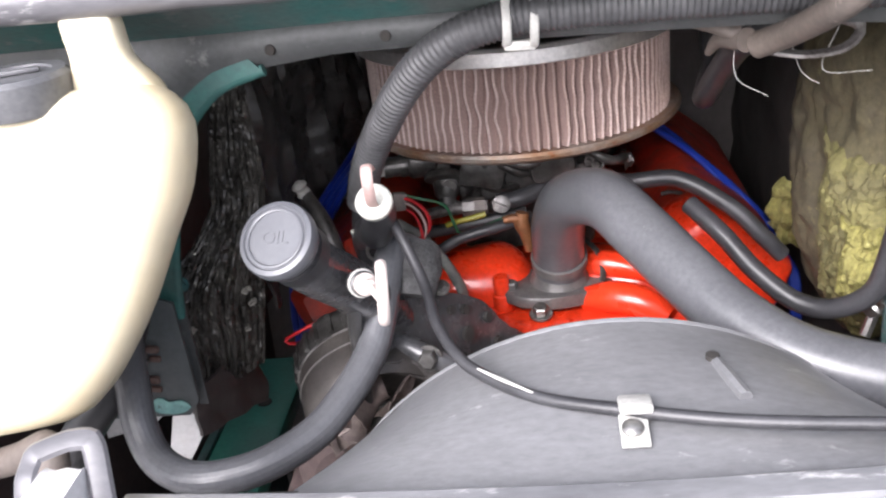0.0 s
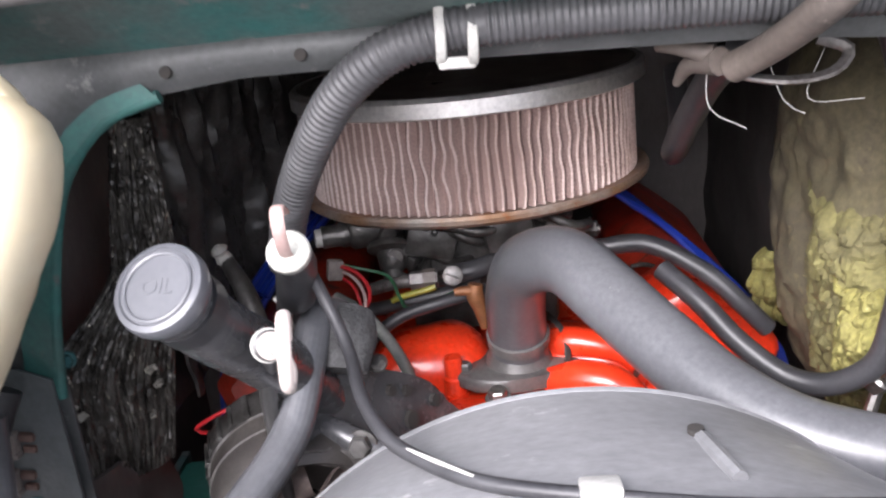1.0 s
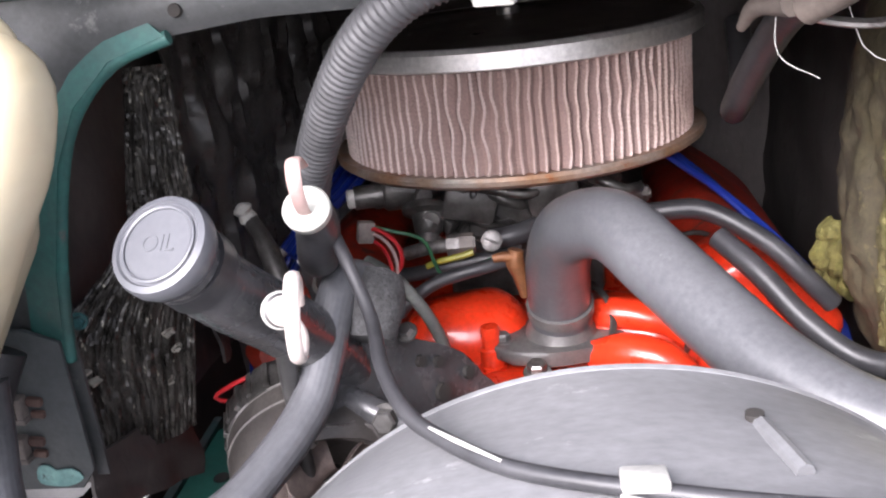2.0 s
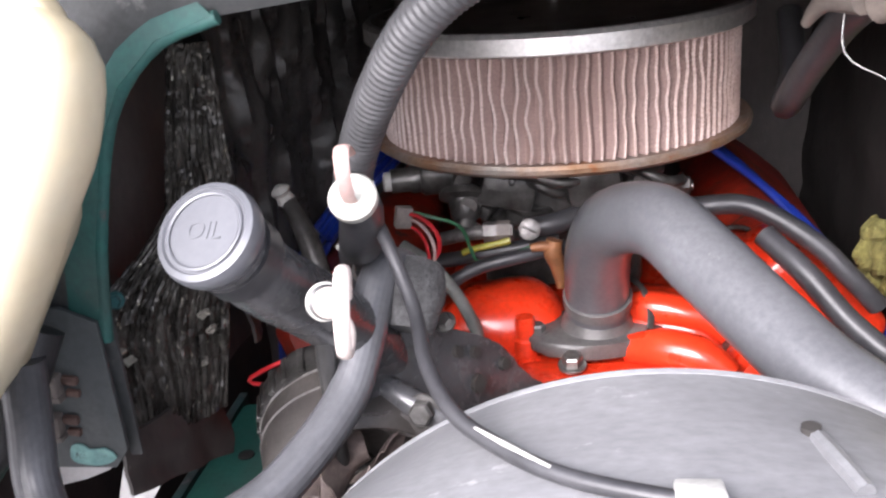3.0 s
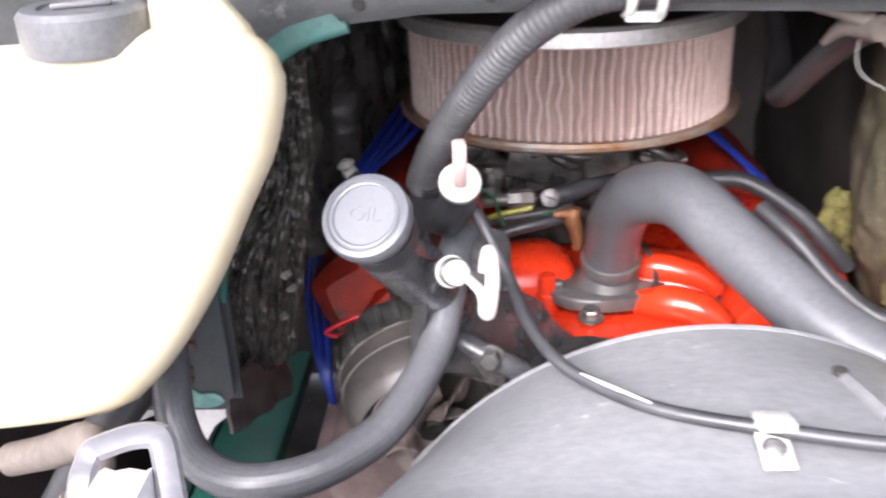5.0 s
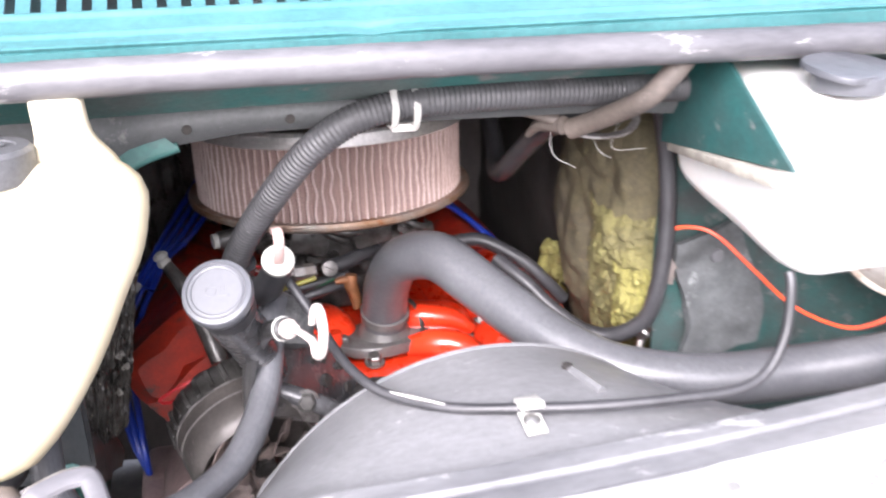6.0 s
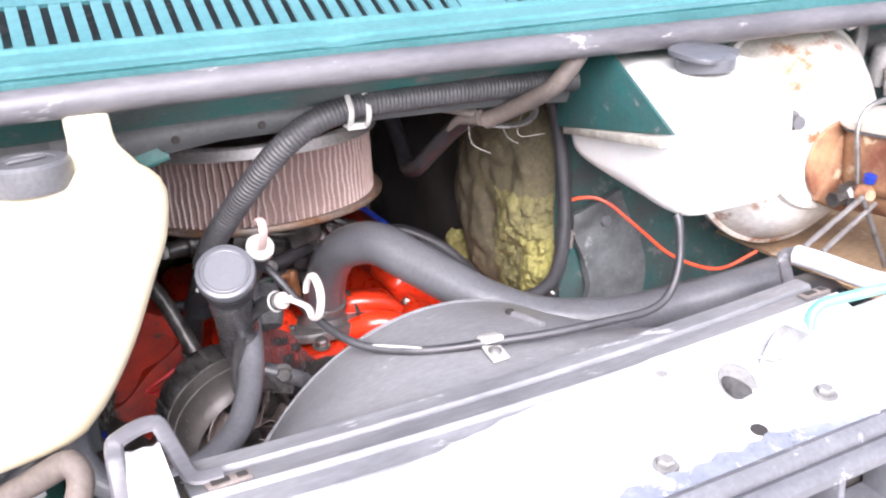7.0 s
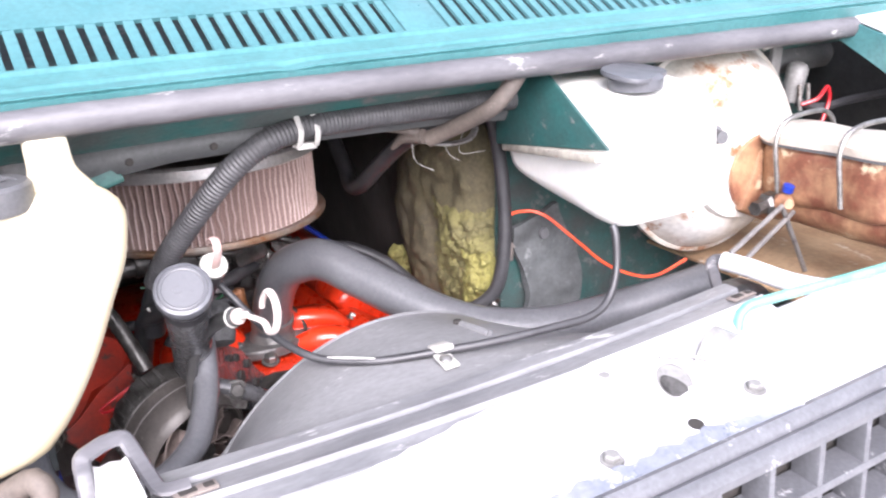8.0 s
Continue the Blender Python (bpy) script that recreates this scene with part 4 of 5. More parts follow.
part("loop_handle", tube([DK + dn * 0.014, LCx + la * 0.014 - lb * 0.010, LCx + la * 0.004 - lb * 0.0195, LCx - la * 0.009 - lb * 0.016, LCx - la * 0.015, LCx - la * 0.010 + lb * 0.014, LCx + lb * 0.0195, LCx + la * 0.010 + lb * 0.013, LCx + la * 0.014 + lb * 0.004], [0.003, 0.0034, 0.0037, 0.0038, 0.0038, 0.0038, 0.0038, 0.0036, 0.003], 10, 0.003, flat=0.75), IVORY, ed, "ivory plastic loop handle")

# ---- hoses at the front ----
hb = thing("heater_hose", (-0.18, -0.53, 0.97), "ribbed dark grey heater hose with a spring clamp", "hose")
HB = [(-0.094, -0.325, 1.030), (-0.100, -0.338, 1.040), (-0.107, -0.350, 1.040), (-0.112, -0.370, 1.022), (-0.117, -0.388, 1.000), (-0.124, -0.407, 0.982), (-0.139, -0.440, 0.967), (-0.161, -0.472, 0.954), (-0.200, -0.50, 0.946), (-0.245, -0.505, 0.942), (-0.279, -0.488, 0.946), (-0.296, -0.470, 0.966), (-0.299, -0.458, 1.0), (-0.298, -0.452, 1.035)]
part("hose_body", tube(HB, [0.0128, 0.0128, 0.0130, 0.0130, 0.0130, 0.0130, 0.0130, 0.0130, 0.0128, 0.0128, 0.013, 0.013, 0.013], 66, flute=(22, 0.014)), RUBBER_GREY, hb, "", 60)
part("spring_clamp", tube([(-0.124, -0.354, 1.027), (-0.119, -0.362, 1.036), (-0.110, -0.364, 1.041), (-0.101, -0.360, 1.039), (-0.096, -0.352, 1.034)], 0.0014, 6, 0.003), STEEL, hb, "bright wire spring clamp")
part("foam_sleeve", tube([(-0.086, -0.330, 1.036), (-0.089, -0.345, 1.022), (-0.092, -0.358, 1.004)], [0.018, 0.0225, 0.017], 22, 0.003, wob=0.10), FOAM, hb, "grey open-cell foam sleeve")
h2 = thing("heater_hose", (-0.33, -0.47, 0.93), "thick black heater hose under the white jug", "hose")
part("hose_body", tube([(-0.298, -0.43, 1.045), (-0.316, -0.452, 0.998), (-0.338, -0.460, 0.970), (-0.362, -0.458, 0.940), (-0.41, -0.44, 0.87)], 0.0155, 18), RUBBER, h2)
pp = thing("drain_pipe", (-0.305, -0.60, 1.0), "dusty tan pipe end below the white jug", "pipe")
part("pipe_body", tube([(-0.375, -0.535, 0.985), (-0.345, -0.545, 0.998), (-0.322, -0.556, 1.012), (-0.306, -0.568, 1.022), (-0.300, -0.578, 1.014), (-0.304, -0.587, 1.002), (-0.312, -0.594, 0.988)], [0.0105, 0.0105, 0.0108, 0.0110, 0.0108, 0.0105, 0.0105], 20), PIPE, pp)
part("collar", tube([(-0.3065, -0.5895, 0.998), (-0.311, -0.593, 0.990)], 0.0120, 18), CONN, pp, "pinkish hose collar")
part("fitting", tube([(-0.3105, -0.593, 0.991), (-0.316, -0.597, 0.980), (-0.324, -0.600, 0.970)], [0.0112, 0.0118, 0.009], 12), CLAMP, pp, "white hose fitting")

lm = thing("wiring_loom", (0.014, -0.40, 1.21), "ribbed black corrugated wiring loom", "wiring loom")
LP = [(0.34, -0.405, 1.226), (0.24, -0.405, 1.230), (0.12, -0.405, 1.234), (0.03, -0.406, 1.235), (0.0, -0.406, 1.232), (-0.033, -0.404, 1.222), (-0.063, -0.391, 1.199), (-0.091, -0.367, 1.162), (-0.115, -0.336, 1.120), (-0.129, -0.310, 1.088), (-0.136, -0.296, 1.066)]
part("sleeve", tube(LP, 0.0118, 16, 0.0011, rib=(0.0044, 0.0016)), LOOM, lm, angle=80)
part("end_boot", tube([(-0.1285, -0.299, 1.072), (-0.133, -0.288, 1.052), (-0.138, -0.276, 1.030), (-0.14, -0.262, 1.0)], [0.0145, 0.0150, 0.0150, 0.0145], 20), RUBBER, lm, "black rubber end boot")
part("band", tube([(-0.1485, -0.296, 1.040), (-0.1400, -0.303, 1.034), (-0.128, -0.301, 1.035), (-0.1195, -0.292, 1.041)], 0.0022, 8, 0.003), CLAMP, lm, "pale plastic band")
part("clip", join(tube([(0.003, -0.404, 1.216), (0.004, -0.414, 1.218), (0.005, -0.4195, 1.232), (0.005, -0.410, 1.247)], 0.0032, 8, 0.004, flat=0.6), tube([(0.021, -0.404, 1.214), (0.022, -0.414, 1.216), (0.023, -0.4195, 1.230), (0.023, -0.410, 1.246)], 0.0032, 8, 0.004, flat=0.6), box((0.0125, -0.411, 1.2155), (0.022, 0.006, 0.007), (0, 2, 0), 0.002)), CLAMP, lm, "white plastic loom clip")

wh = thing("washer_hose", (0.06, -0.57, 1.02), "thin black washer hose with pale scuffs", "hose")
WP = [(-0.10, -0.385, 1.095), (-0.089, -0.40, 1.08), (-0.071, -0.43, 1.052), (-0.060, -0.468, 1.040), (-0.045, -0.498, 1.031), (-0.027, -0.517, 1.0265), (0.01, -0.548, 1.027), (0.065, -0.572, 1.0305), (0.12, -0.588, 1.032), (0.18, -0.597, 1.033), (0.225, -0.60, 1.034), (0.252, -0.596, 1.044), (0.270, -0.588, 1.07), (0.276, -0.58, 1.105), (0.276, -0.575, 1.115)]
part("hose_body", tube(WP, 0.0042, 10), RUBBER, wh)
part("scuff_highlight", tube([(-0.030, -0.516, 1.0302), (-0.012, -0.5325, 1.0306), (0.006, -0.5475, 1.0306)], [0.0008, 0.0014, 0.0008], 8), CLAMP, wh, "pale scuffed stretch with the highlight painted in")
cl = thing("hose_clip", (0.065, -0.575, 1.02), "white folded metal hose clip riveted to the shroud", "clip")
part("strap", join(box((0.066, -0.570, 1.034), (0.020, 0.019, 0.006), (-12, 0, 0), 0.002), box((0.064, -0.584, 1.0255), (0.017, 0.024, 0.003), (14, 0, 0), 0.001)), CLAMP, cl)
part("rivet", lathe([(0.0065, 0), (0.0065, 0.002), (0.004, 0.004), (0, 0.0045)], (0.063, -0.584, 1.0265), (0, -0.2, 1), 16), STEEL, cl)

# ---- alternator and bracket ----
al = thing("alternator", (-0.165, -0.37, 0.87), "grimy grey cast alternator with a broken cooling fan", "alternator")
AX, AC = Vector((0.28, -0.88, -0.36)).normalized(), Vector((-0.133, -0.372, 0.898))
part("rear_case", lathe([(0.04, -0.085), (0.058, -0.08), (0.063, -0.07), (0.063, -0.05)], AC, AX, 48, wave=lambda q, n: 0.04 * (q % 4 < 2)), CAST, al)
part("stator", lathe([(0.0615, -0.05), (0.0635, -0.049), (0.0635, -0.036), (0.0615, -0.035)], AC, AX, 48), ALT, al)
part("front_case", lathe([(0.0635, -0.035), (0.0645, -0.03), (0.0635, -0.012), (0.061, -0.005), (0.0565, 0.0), (0.054, -0.001), (0.052, -0.016), (0.02, -0.020), (0, -0.020)], AC, AX, 48), ALT, al)
ax1, ax2, _ = frame_of(AX)
for k in range(8):
    a = 2 * math.pi * k / 8 + 0.2
    d1, d2 = ax1 * math.cos(a) + ax2 * math.sin(a), -ax1 * math.sin(a) + ax2 * math.cos(a)
    q = [random.uniform(-0.003, 0.003) for _ in range(6)]
    part("fan_blade", sheet(lambda s, t: AC + AX * (-0.006 + 0.022 * t * t + 0.005 * math.sin(s * 7 + k)) + d1 * (0.010 + 0.043 * s + 2 * q[int(s * 4.9)] * t) + d2 * (-0.013 + 0.028 * t + 1.6 * q[int(s * 4.9)] * t), 10, 5, 0.0012), BLADE, al)
for k in range(28):
    a = 2 * math.pi * k / 28
    d1 = ax1 * math.cos(a) + ax2 * math.sin(a)
    d2 = -ax1 * math.sin(a) + ax2 * math.cos(a)
    part("rear_fin", plate([(0.056, -0.078), (0.0655, -0.074), (0.0665, -0.054), (0.060, -0.052)], 0.005, AC, d1, AX, 0.0008), CAST, al)
part("seam", join(lathe([(0.0636, -0.0512), (0.0645, -0.0505), (0.0636, -0.0498)], AC, AX, 48), lathe([(0.0640, -0.0352), (0.0649, -0.0345), (0.0640, -0.0338)], AC, AX, 48)), ALLOY, al, "bright case seams")
for k, (a0, a1, r0, h0) in enumerate(((2.2, 3.9, 0.0652, -0.020), (2.4, 3.3, 0.0615, -0.006), (3.5, 4.6, 0.0615, -0.0065), (1.2, 2.1, 0.0652, -0.024))):
    part("case_edge_highlight", tube([AC + AX * (h0 - (0.006 if 0.35 < i / 9 < 0.7 else 0.0)) + (ax1 * math.cos(a0 + (a1 - a0) * i / 9) + ax2 * math.sin(a0 + (a1 - a0) * i / 9)) * r0 for i in range(10)], 0.0012, 6, 0.004), ALLOY, al, "bright arc painting the highlight of a casting edge")
part("hub", lathe([(0.016, -0.012), (0.017, 0.004), (0.012, 0.006), (0.011, 0.014), (0, 0.014)], AC, AX, 36), CAST, al)
for k in range(3):
    a = 0.6 + 2.1 * k
    part("case_bolt", hexbolt(AC + AX * -0.004 + (ax1 * math.cos(a) + ax2 * math.sin(a)) * 0.052, AX, 0.004, 0.004), STEEL, al)
ab = thing("alternator_bracket", (-0.03, -0.30, 0.9), "black enamelled steel alternator bracket with round holes", "bracket")
bu, bw = Vector((0.104, 0.116, -0.102)).normalized(), Vector((-0.25, -0.62, -0.75)).normalized()
bw = (bw - bu * bw.dot(bu)).normalized()
B0 = Vector((-0.098, -0.335, 0.984))
part("plate", plate(loop2([(-0.010, -0.010), (0.03, -0.016), (0.07, -0.018), (0.10, -0.014), (0.125, 0.0), (0.155, 0.004), (0.172, 0.014), (0.168, 0.028), (0.145, 0.034), (0.11, 0.05), (0.07, 0.058), (0.02, 0.060), (-0.02, 0.055), (-0.03, 0.03)], 0.008), 0.005, B0, bu, bw, 0.002), ENAMEL, ab)
nb = bu.cross(bw)
if nb.y > 0:
    nb = -nb
for s, t, r in ((0.074, 0.016, 0.0068), (0.098, -0.003, 0.005), (0.064, -0.005, 0.0042), (0.119, 0.018, 0.0055), (0.046, -0.002, 0.0042)):
    part("punched_hole", lathe([(r * 1.1, 0.0), (r, 0.0062), (0, 0.0060)], B0 + bu * s + bw * t, nb, 18), HOLE_SHADE, ab)
part("rolled_edge", tube([(-0.128, -0.352, 0.968), (-0.10, -0.362, 0.957), (-0.072, -0.368, 0.944), (-0.045, -0.365, 0.925)], 0.0095, 14), ENAMEL, ab, "shiny rolled black edge")
part("small_bolt", hexbolt((-0.073, -0.323, 0.992), (-0.1, -0.6, 0.7), 0.0055, 0.006), STEEL, ab)
part("large_bolt", hexbolt((-0.084, -0.372, 0.952), (-0.1, -1, 0.25), 0.0085, 0.010), CAST, ab, "worn hex pivot bolt")
part("link_arm", box((-0.105, -0.372, 0.945), (0.07, 0.006, 0.016), (0, 22, 8), 0.002), ALLOY, ab)
wp = thing("water_pump", (0.03, -0.30, 0.75), "orange flecked cast water pump behind the shroud", "pump")
part("housing", lathe([(0.07, -0.05), (0.075, 0.0), (0.06, 0.04), (0.03, 0.06)], (0.0, -0.30, 0.83), (0, -1, 0), 24), CAST, wp)
part("pulley", lathe([(0.07, 0.06), (0.075, 0.062), (0.068, 0.075), (0.075, 0.088), (0.07, 0.09)], (0.0, -0.30, 0.83), (0, -1, 0), 32), BLACK_PAINT, wp)
xm = thing("cross_member", (-0.22, -0.18, 0.43), "rust brown steel cross member low beside the engine", "cross member")
part("beam", box((-0.19, -0.20, 0.70), (0.17, 0.30, 0.08), (0, 4, 0), 0.02, 3), GRIMY, xm)
part("post", box((-0.215, -0.20, 0.56), (0.10, 0.20, 0.26), (0, 0, 0), 0.01), GRIMY, xm)
part("bolt", hexbolt((-0.18, -0.30, 0.748), (0, 0, 1), 0.009, 0.007), GRIMY, xm)
cp = thing("steering_pump", (-0.23, -0.28, 0.80), "grimy brown power steering pump low beside the engine", "pump")
part("housing", lathe([(0.05, -0.06), (0.06, -0.04), (0.06, 0.05), (0.04, 0.07)], (-0.175, -0.27, 0.80), (0, -1, 0), 28), GRIMY, cp)

# ---- throttle body and fittings ----
tb = thing("throttle_body", (0.0, -0.02, 0.92), "oily dark throttle body with sensors below the air cleaner", "throttle body")
part("casting", box((0.0, 0.0, 0.99), (0.15, 0.15, 0.09), bevel=0.012, seg=3), CAST, tb)
part("flange", box((0.0, 0.02, 0.925), (0.15, 0.16, 0.05), bevel=0.008), CAST, tb)
part("regulator", join(lathe([(0.022, 0), (0.024, 0.003), (0.024, 0.007), (0.015, 0.010), (0.013, 0.024), (0.009, 0.028), (0.009, 0.036), (0, 0.037)], (-0.083, -0.095, 1.012), (0.0, -0.55, -0.8), 24)), CAST, tb, "round dark regulator cap")
part("injector_pod", join(lathe([(0.017, -0.02), (0.018, 0.0), (0.018, 0.02), (0.015, 0.024)], (-0.10, -0.09, 1.028), (-1, -0.25, 0.0), 20), lathe([(0.012, 0.02), (0.013, 0.03), (0.011, 0.034), (0.011, 0.05)], (-0.10, -0.09, 1.026), (-1, -0.25, 0), 16)), CAST, tb)
part("white_tip", lathe([(0.0085, 0.046), (0.009, 0.05), (0.009, 0.056), (0.006, 0.057)], (-0.10, -0.09, 1.026), (-1, -0.25, 0), 12), CLAMP, tb)
part("fuel_fitting", join(tube([(-0.105, -0.115, 0.974), (-0.085, -0.118, 0.979), (-0.066, -0.12, 0.981)], 0.0065, 12), lathe([(0.0095, 0), (0.0095, 0.012)], (-0.066, -0.12, 0.981), (1, 0, 0), 6), lathe([(0.0085, 0.014), (0.0085, 0.026)], (-0.066, -0.12, 0.981), (1, 0, 0), 6)), ALLOY, tb, "zinc hex fuel fittings")
part("tan_nut", lathe([(0.0098, 0), (0.0098, 0.012)], (-0.054, -0.121, 0.982), (1, 0, 0), 6), CONN, tb)
part("worm_clamp", join(lathe([(0.0085, -0.003), (0.0095, -0.002), (0.0095, 0.003), (0.007, 0.004), (0.0, 0.004)], (-0.025, -0.130, 0.986), (0.1, -0.9, 0.35), 24), box((-0.025, -0.1355, 0.988), (0.014, 0.002, 0.002), (0, 30, 0), 0.0005)), ALLOY, tb)
part("fuel_hose", tube([(-0.03, -0.115, 0.982), (-0.005, -0.112, 0.984), (0.02, -0.10, 0.988), (0.05, -0.08, 0.99)], 0.0095, 14), RUBBER, tb)
part("linkage", join(tube([(-0.03, -0.11, 1.03), (0.01, -0.115, 1.022), (0.03, -0.10, 1.03)], 0.005, 10), box((-0.045, -0.10, 1.012), (0.05, 0.02, 0.03), (0, 15, 10), 0.005), box((0.03, -0.10, 1.02), (0.05, 0.03, 0.04), (0, -10, 5), 0.008)), CAST, tb)
part("stud", join(tube([(0.085, -0.05, 0.995), (0.121, -0.055, 0.996)], 0.0045, 10), hexbolt((0.112, -0.053, 0.996), (1, -0.1, 0), 0.0085, 0.007)), STEEL, tb, "bright threaded stud and nut")

rng = random.Random(4)
for k in range(34):
    x, z = -0.10 + 0.185 * rng.random(), 0.965 + 0.065 * rng.random()
    y = -0.082 - 0.022 * rng.random()
    d = Vector((rng.uniform(-0.6, 0.6), -1, rng.uniform(-0.5, 0.5)))
    r = rng.uniform(0.004, 0.012)
    kind = k % 4
    if kind == 0:
        part("plug", lathe([(r, -0.02), (r, 0.006), (r * 0.75, 0.008), (r * 0.7, 0.014), (0, 0.015)], (x, y, z), d, 16), (CAST, BLACK_PAINT, ALLOY)[k % 3], tb)
    elif kind == 1:
        part("nut", hexbolt((x, y - 0.006, z), d, r * 0.65, 0.007), ALLOY, tb)
    elif kind == 2:
        part("pipe", tube([(x, y + 0.02, z), (x + 0.01, y - 0.01, z + 0.006), (x + 0.03, y - 0.012, z - 0.004), (x + 0.045, y + 0.01, z - 0.01)], r * 0.5, 10), CAST, tb)
    else:
        part("lug", box((x, y, z), (0.022, 0.03, 0.016), (rng.uniform(-20, 20), rng.uniform(-30, 30), rng.uniform(-20, 20)), 0.004), CAST, tb)
bf = thing("vacuum_elbow", (-0.003, -0.157, 0.90), "rusty orange-brown vacuum elbow on the manifold", "fitting")
part("stem", tube([(0.001, -0.150, 0.940), (0.0005, -0.151, 0.952), (-0.002, -0.153, 0.964), (-0.005, -0.155, 0.974), (-0.003, -0.154, 0.985)], [0.0045, 0.0065, 0.0072, 0.0085, 0.0068], 12, wob=0.15), BROWN, bf)
part("nipple", tube([(-0.004, -0.156, 0.979), (-0.014, -0.158, 0.981), (-0.023, -0.159, 0.980)], [0.005, 0.0045, 0.0035], 10), BROWN, bf)


def cable(name, label, pts, r, material, category="wire", n=8, base=None):
    c = thing(name, pts[len(pts) // 2] if base is None else base, label, category)
    part("strand", tube(pts, r, n, 0.005), material, c)
    return c


cable("vacuum_hose", "black vacuum hose over the manifold", [(-0.108, -0.165, 0.936), (-0.10, -0.165, 0.946), (-0.072, -0.162, 0.963), (-0.033, -0.158, 0.972), (0.005, -0.14, 0.974)], 0.006, RUBBER, "hose", 12)
cable("vacuum_hose", "grey-green vacuum hose over the valve cover", [(-0.13, -0.17, 0.99), (-0.106, -0.18, 0.977), (-0.09, -0.182, 0.957), (-0.078, -0.183, 0.935), (-0.070, -0.184, 0.912), (-0.07, -0.184, 0.885)], 0.0055, GREY_HOSE, "hose", 12)
cable("vacuum_hose", "dark brake vacuum hose behind the manifold", [(-0.16, -0.10, 0.95), (-0.11, -0.115, 0.953), (-0.06, -0.12, 0.962), (0.0, -0.115, 0.968)], 0.007, RUBBER, "hose", 12)
cable("yellow_cable", "yellow sleeved cable on the intake", [(-0.085, -0.13, 0.966), (-0.075, -0.131, 0.970), (-0.055, -0.132, 0.974), (-0.042, -0.131, 0.977)], 0.003, YELLOW)
cable("green_wire", "thin dark green wire by the throttle body", [(-0.128, -0.16, 1.018), (-0.105, -0.162, 1.012), (-0.082, -0.155, 1.0), (-0.074, -0.15, 0.975), (-0.068, -0.147, 0.963), (-0.045, -0.14, 0.966), (-0.02, -0.13, 0.972)], 0.0016, GREEN)
for k, dz in enumerate((0.0, -0.006, -0.014)):
    cable("red_wire", "glossy red wire looping beside the dipstick", [(-0.128, -0.19, 1.026 + dz * 0.3), (-0.108, -0.20, 1.026 + dz), (-0.094 - 0.004 * k, -0.205, 1.014 + dz), (-0.093 - 0.004 * k, -0.205, 0.998 + dz), (-0.104, -0.20, 0.985 + dz * 0.5), (-0.125, -0.19, 0.975)], 0.0015 if k else 0.0019, RED if k != 1 else PINK)
cn = thing("wire_connector", (-0.122, -0.19, 1.02), "small grey wire connector beside the dipstick tube", "connector")
part("shell", box((-0.121, -0.195, 1.024), (0.014, 0.010, 0.018), (0, 10, 20), 0.002), CONN, cn)

for k in range(7):
    s = k / 6
    part("print_bar", box((0.325 + 0.055 * s, -0.4805 - 0.010 * s, 0.9785 + 0.0025 * s), (0.004, 0.0012, 0.0035), (-50, -3, -10), 0.0002), CLAMP, hose)

# ---- ignition wires ----
for k in range(4):
    e = 0.010 * k
    cable("ignition_wire", "bright blue ignition wire along the valve cover", [(0.10, 0.10 + e, 1.035), (0.150 + 0.4 * e, 0.03 + e, 1.005 - e * 0.3), (0.196 + 0.5 * e, 0.04, 0.966 - 0.5 * e), (0.245 + 0.6 * e, 0.03 - e * 0.5, 0.920 - e), (0.282 + 0.2 * e, -0.01, 0.880 - e * 0.8), (0.293 + 0.2 * e, -0.06, 0.84), (0.293 + 0.2 * e, -0.08, 0.76)], 0.0040, BLUE)
for k in range(4):
    e = 0.011 * k
    cable("ignition_wire", "bright blue ignition wire behind the oil filler", [(-0.252 + 0.5 * e, -0.02 - 0.3 * e, 0.952 - 0.2 * e), (-0.234 + 0.6 * e, 0.005, 0.972), (-0.214 + 0.8 * e, 0.035 - e, 0.994), (-0.194 + e, 0.062 - e, 1.016), (-0.165 + 1.2 * e, 0.10, 1.045)], 0.0040, BLUE)
for k in range(3):
    e = 0.012 * k
    cable("ignition_wire", "bright blue ignition wire drooping down to the plugs", [(-0.250 + e, 0.0, 0.955), (-0.276 + e, -0.02 - 0.5 * e, 0.915), (-0.291 + e, -0.040 - e, 0.871), (-0.291 + e, -0.064 - e, 0.828), (-0.277 + 0.6 * e, -0.104 - e, 0.780), (-0.262, -0.125, 0.745)], 0.0040, BLUE)
for p, ax_ in (((-0.250, -0.022, 0.953), (-0.5, -0.5, -0.5)),):
    wb = thing("wire_boot", p, "white ceramic wire boot on a blue lead", "boot")
    part("boot", tube([Vector(p), Vector(p) + Vector(ax_).normalized() * 0.016], [0.0055, 0.004], 12, 0.004), CLAMP, wb)
cable("red_wire", "thin red wire crossing low beside the alternator", [(-0.168, -0.32, 0.972), (-0.186, -0.325, 0.967), (-0.208, -0.325, 0.957), (-0.220, -0.322, 0.948), (-0.212, -0.318, 0.942), (-0.196, -0.31, 0.944)], 0.0017, RED)
dt = thing("breather_tube", (-0.17, -0.27, 0.99), "dusty grey tube with a torn foil end", "tube")
part("tube_body", tube([(-0.203, -0.231, 1.055), (-0.185, -0.25, 1.03), (-0.172, -0.27, 1.0), (-0.16, -0.29, 0.965)], [0.006, 0.0085, 0.009, 0.009], 14), CAST, dt)
part("foil_end", lathe([(0.004, -0.004), (0.0075, 0.0), (0.006, 0.006), (0.008, 0.010), (0.003, 0.014)], (-0.203, -0.232, 1.054), (-0.3, -0.3, 1), 9), CLAMP, dt)

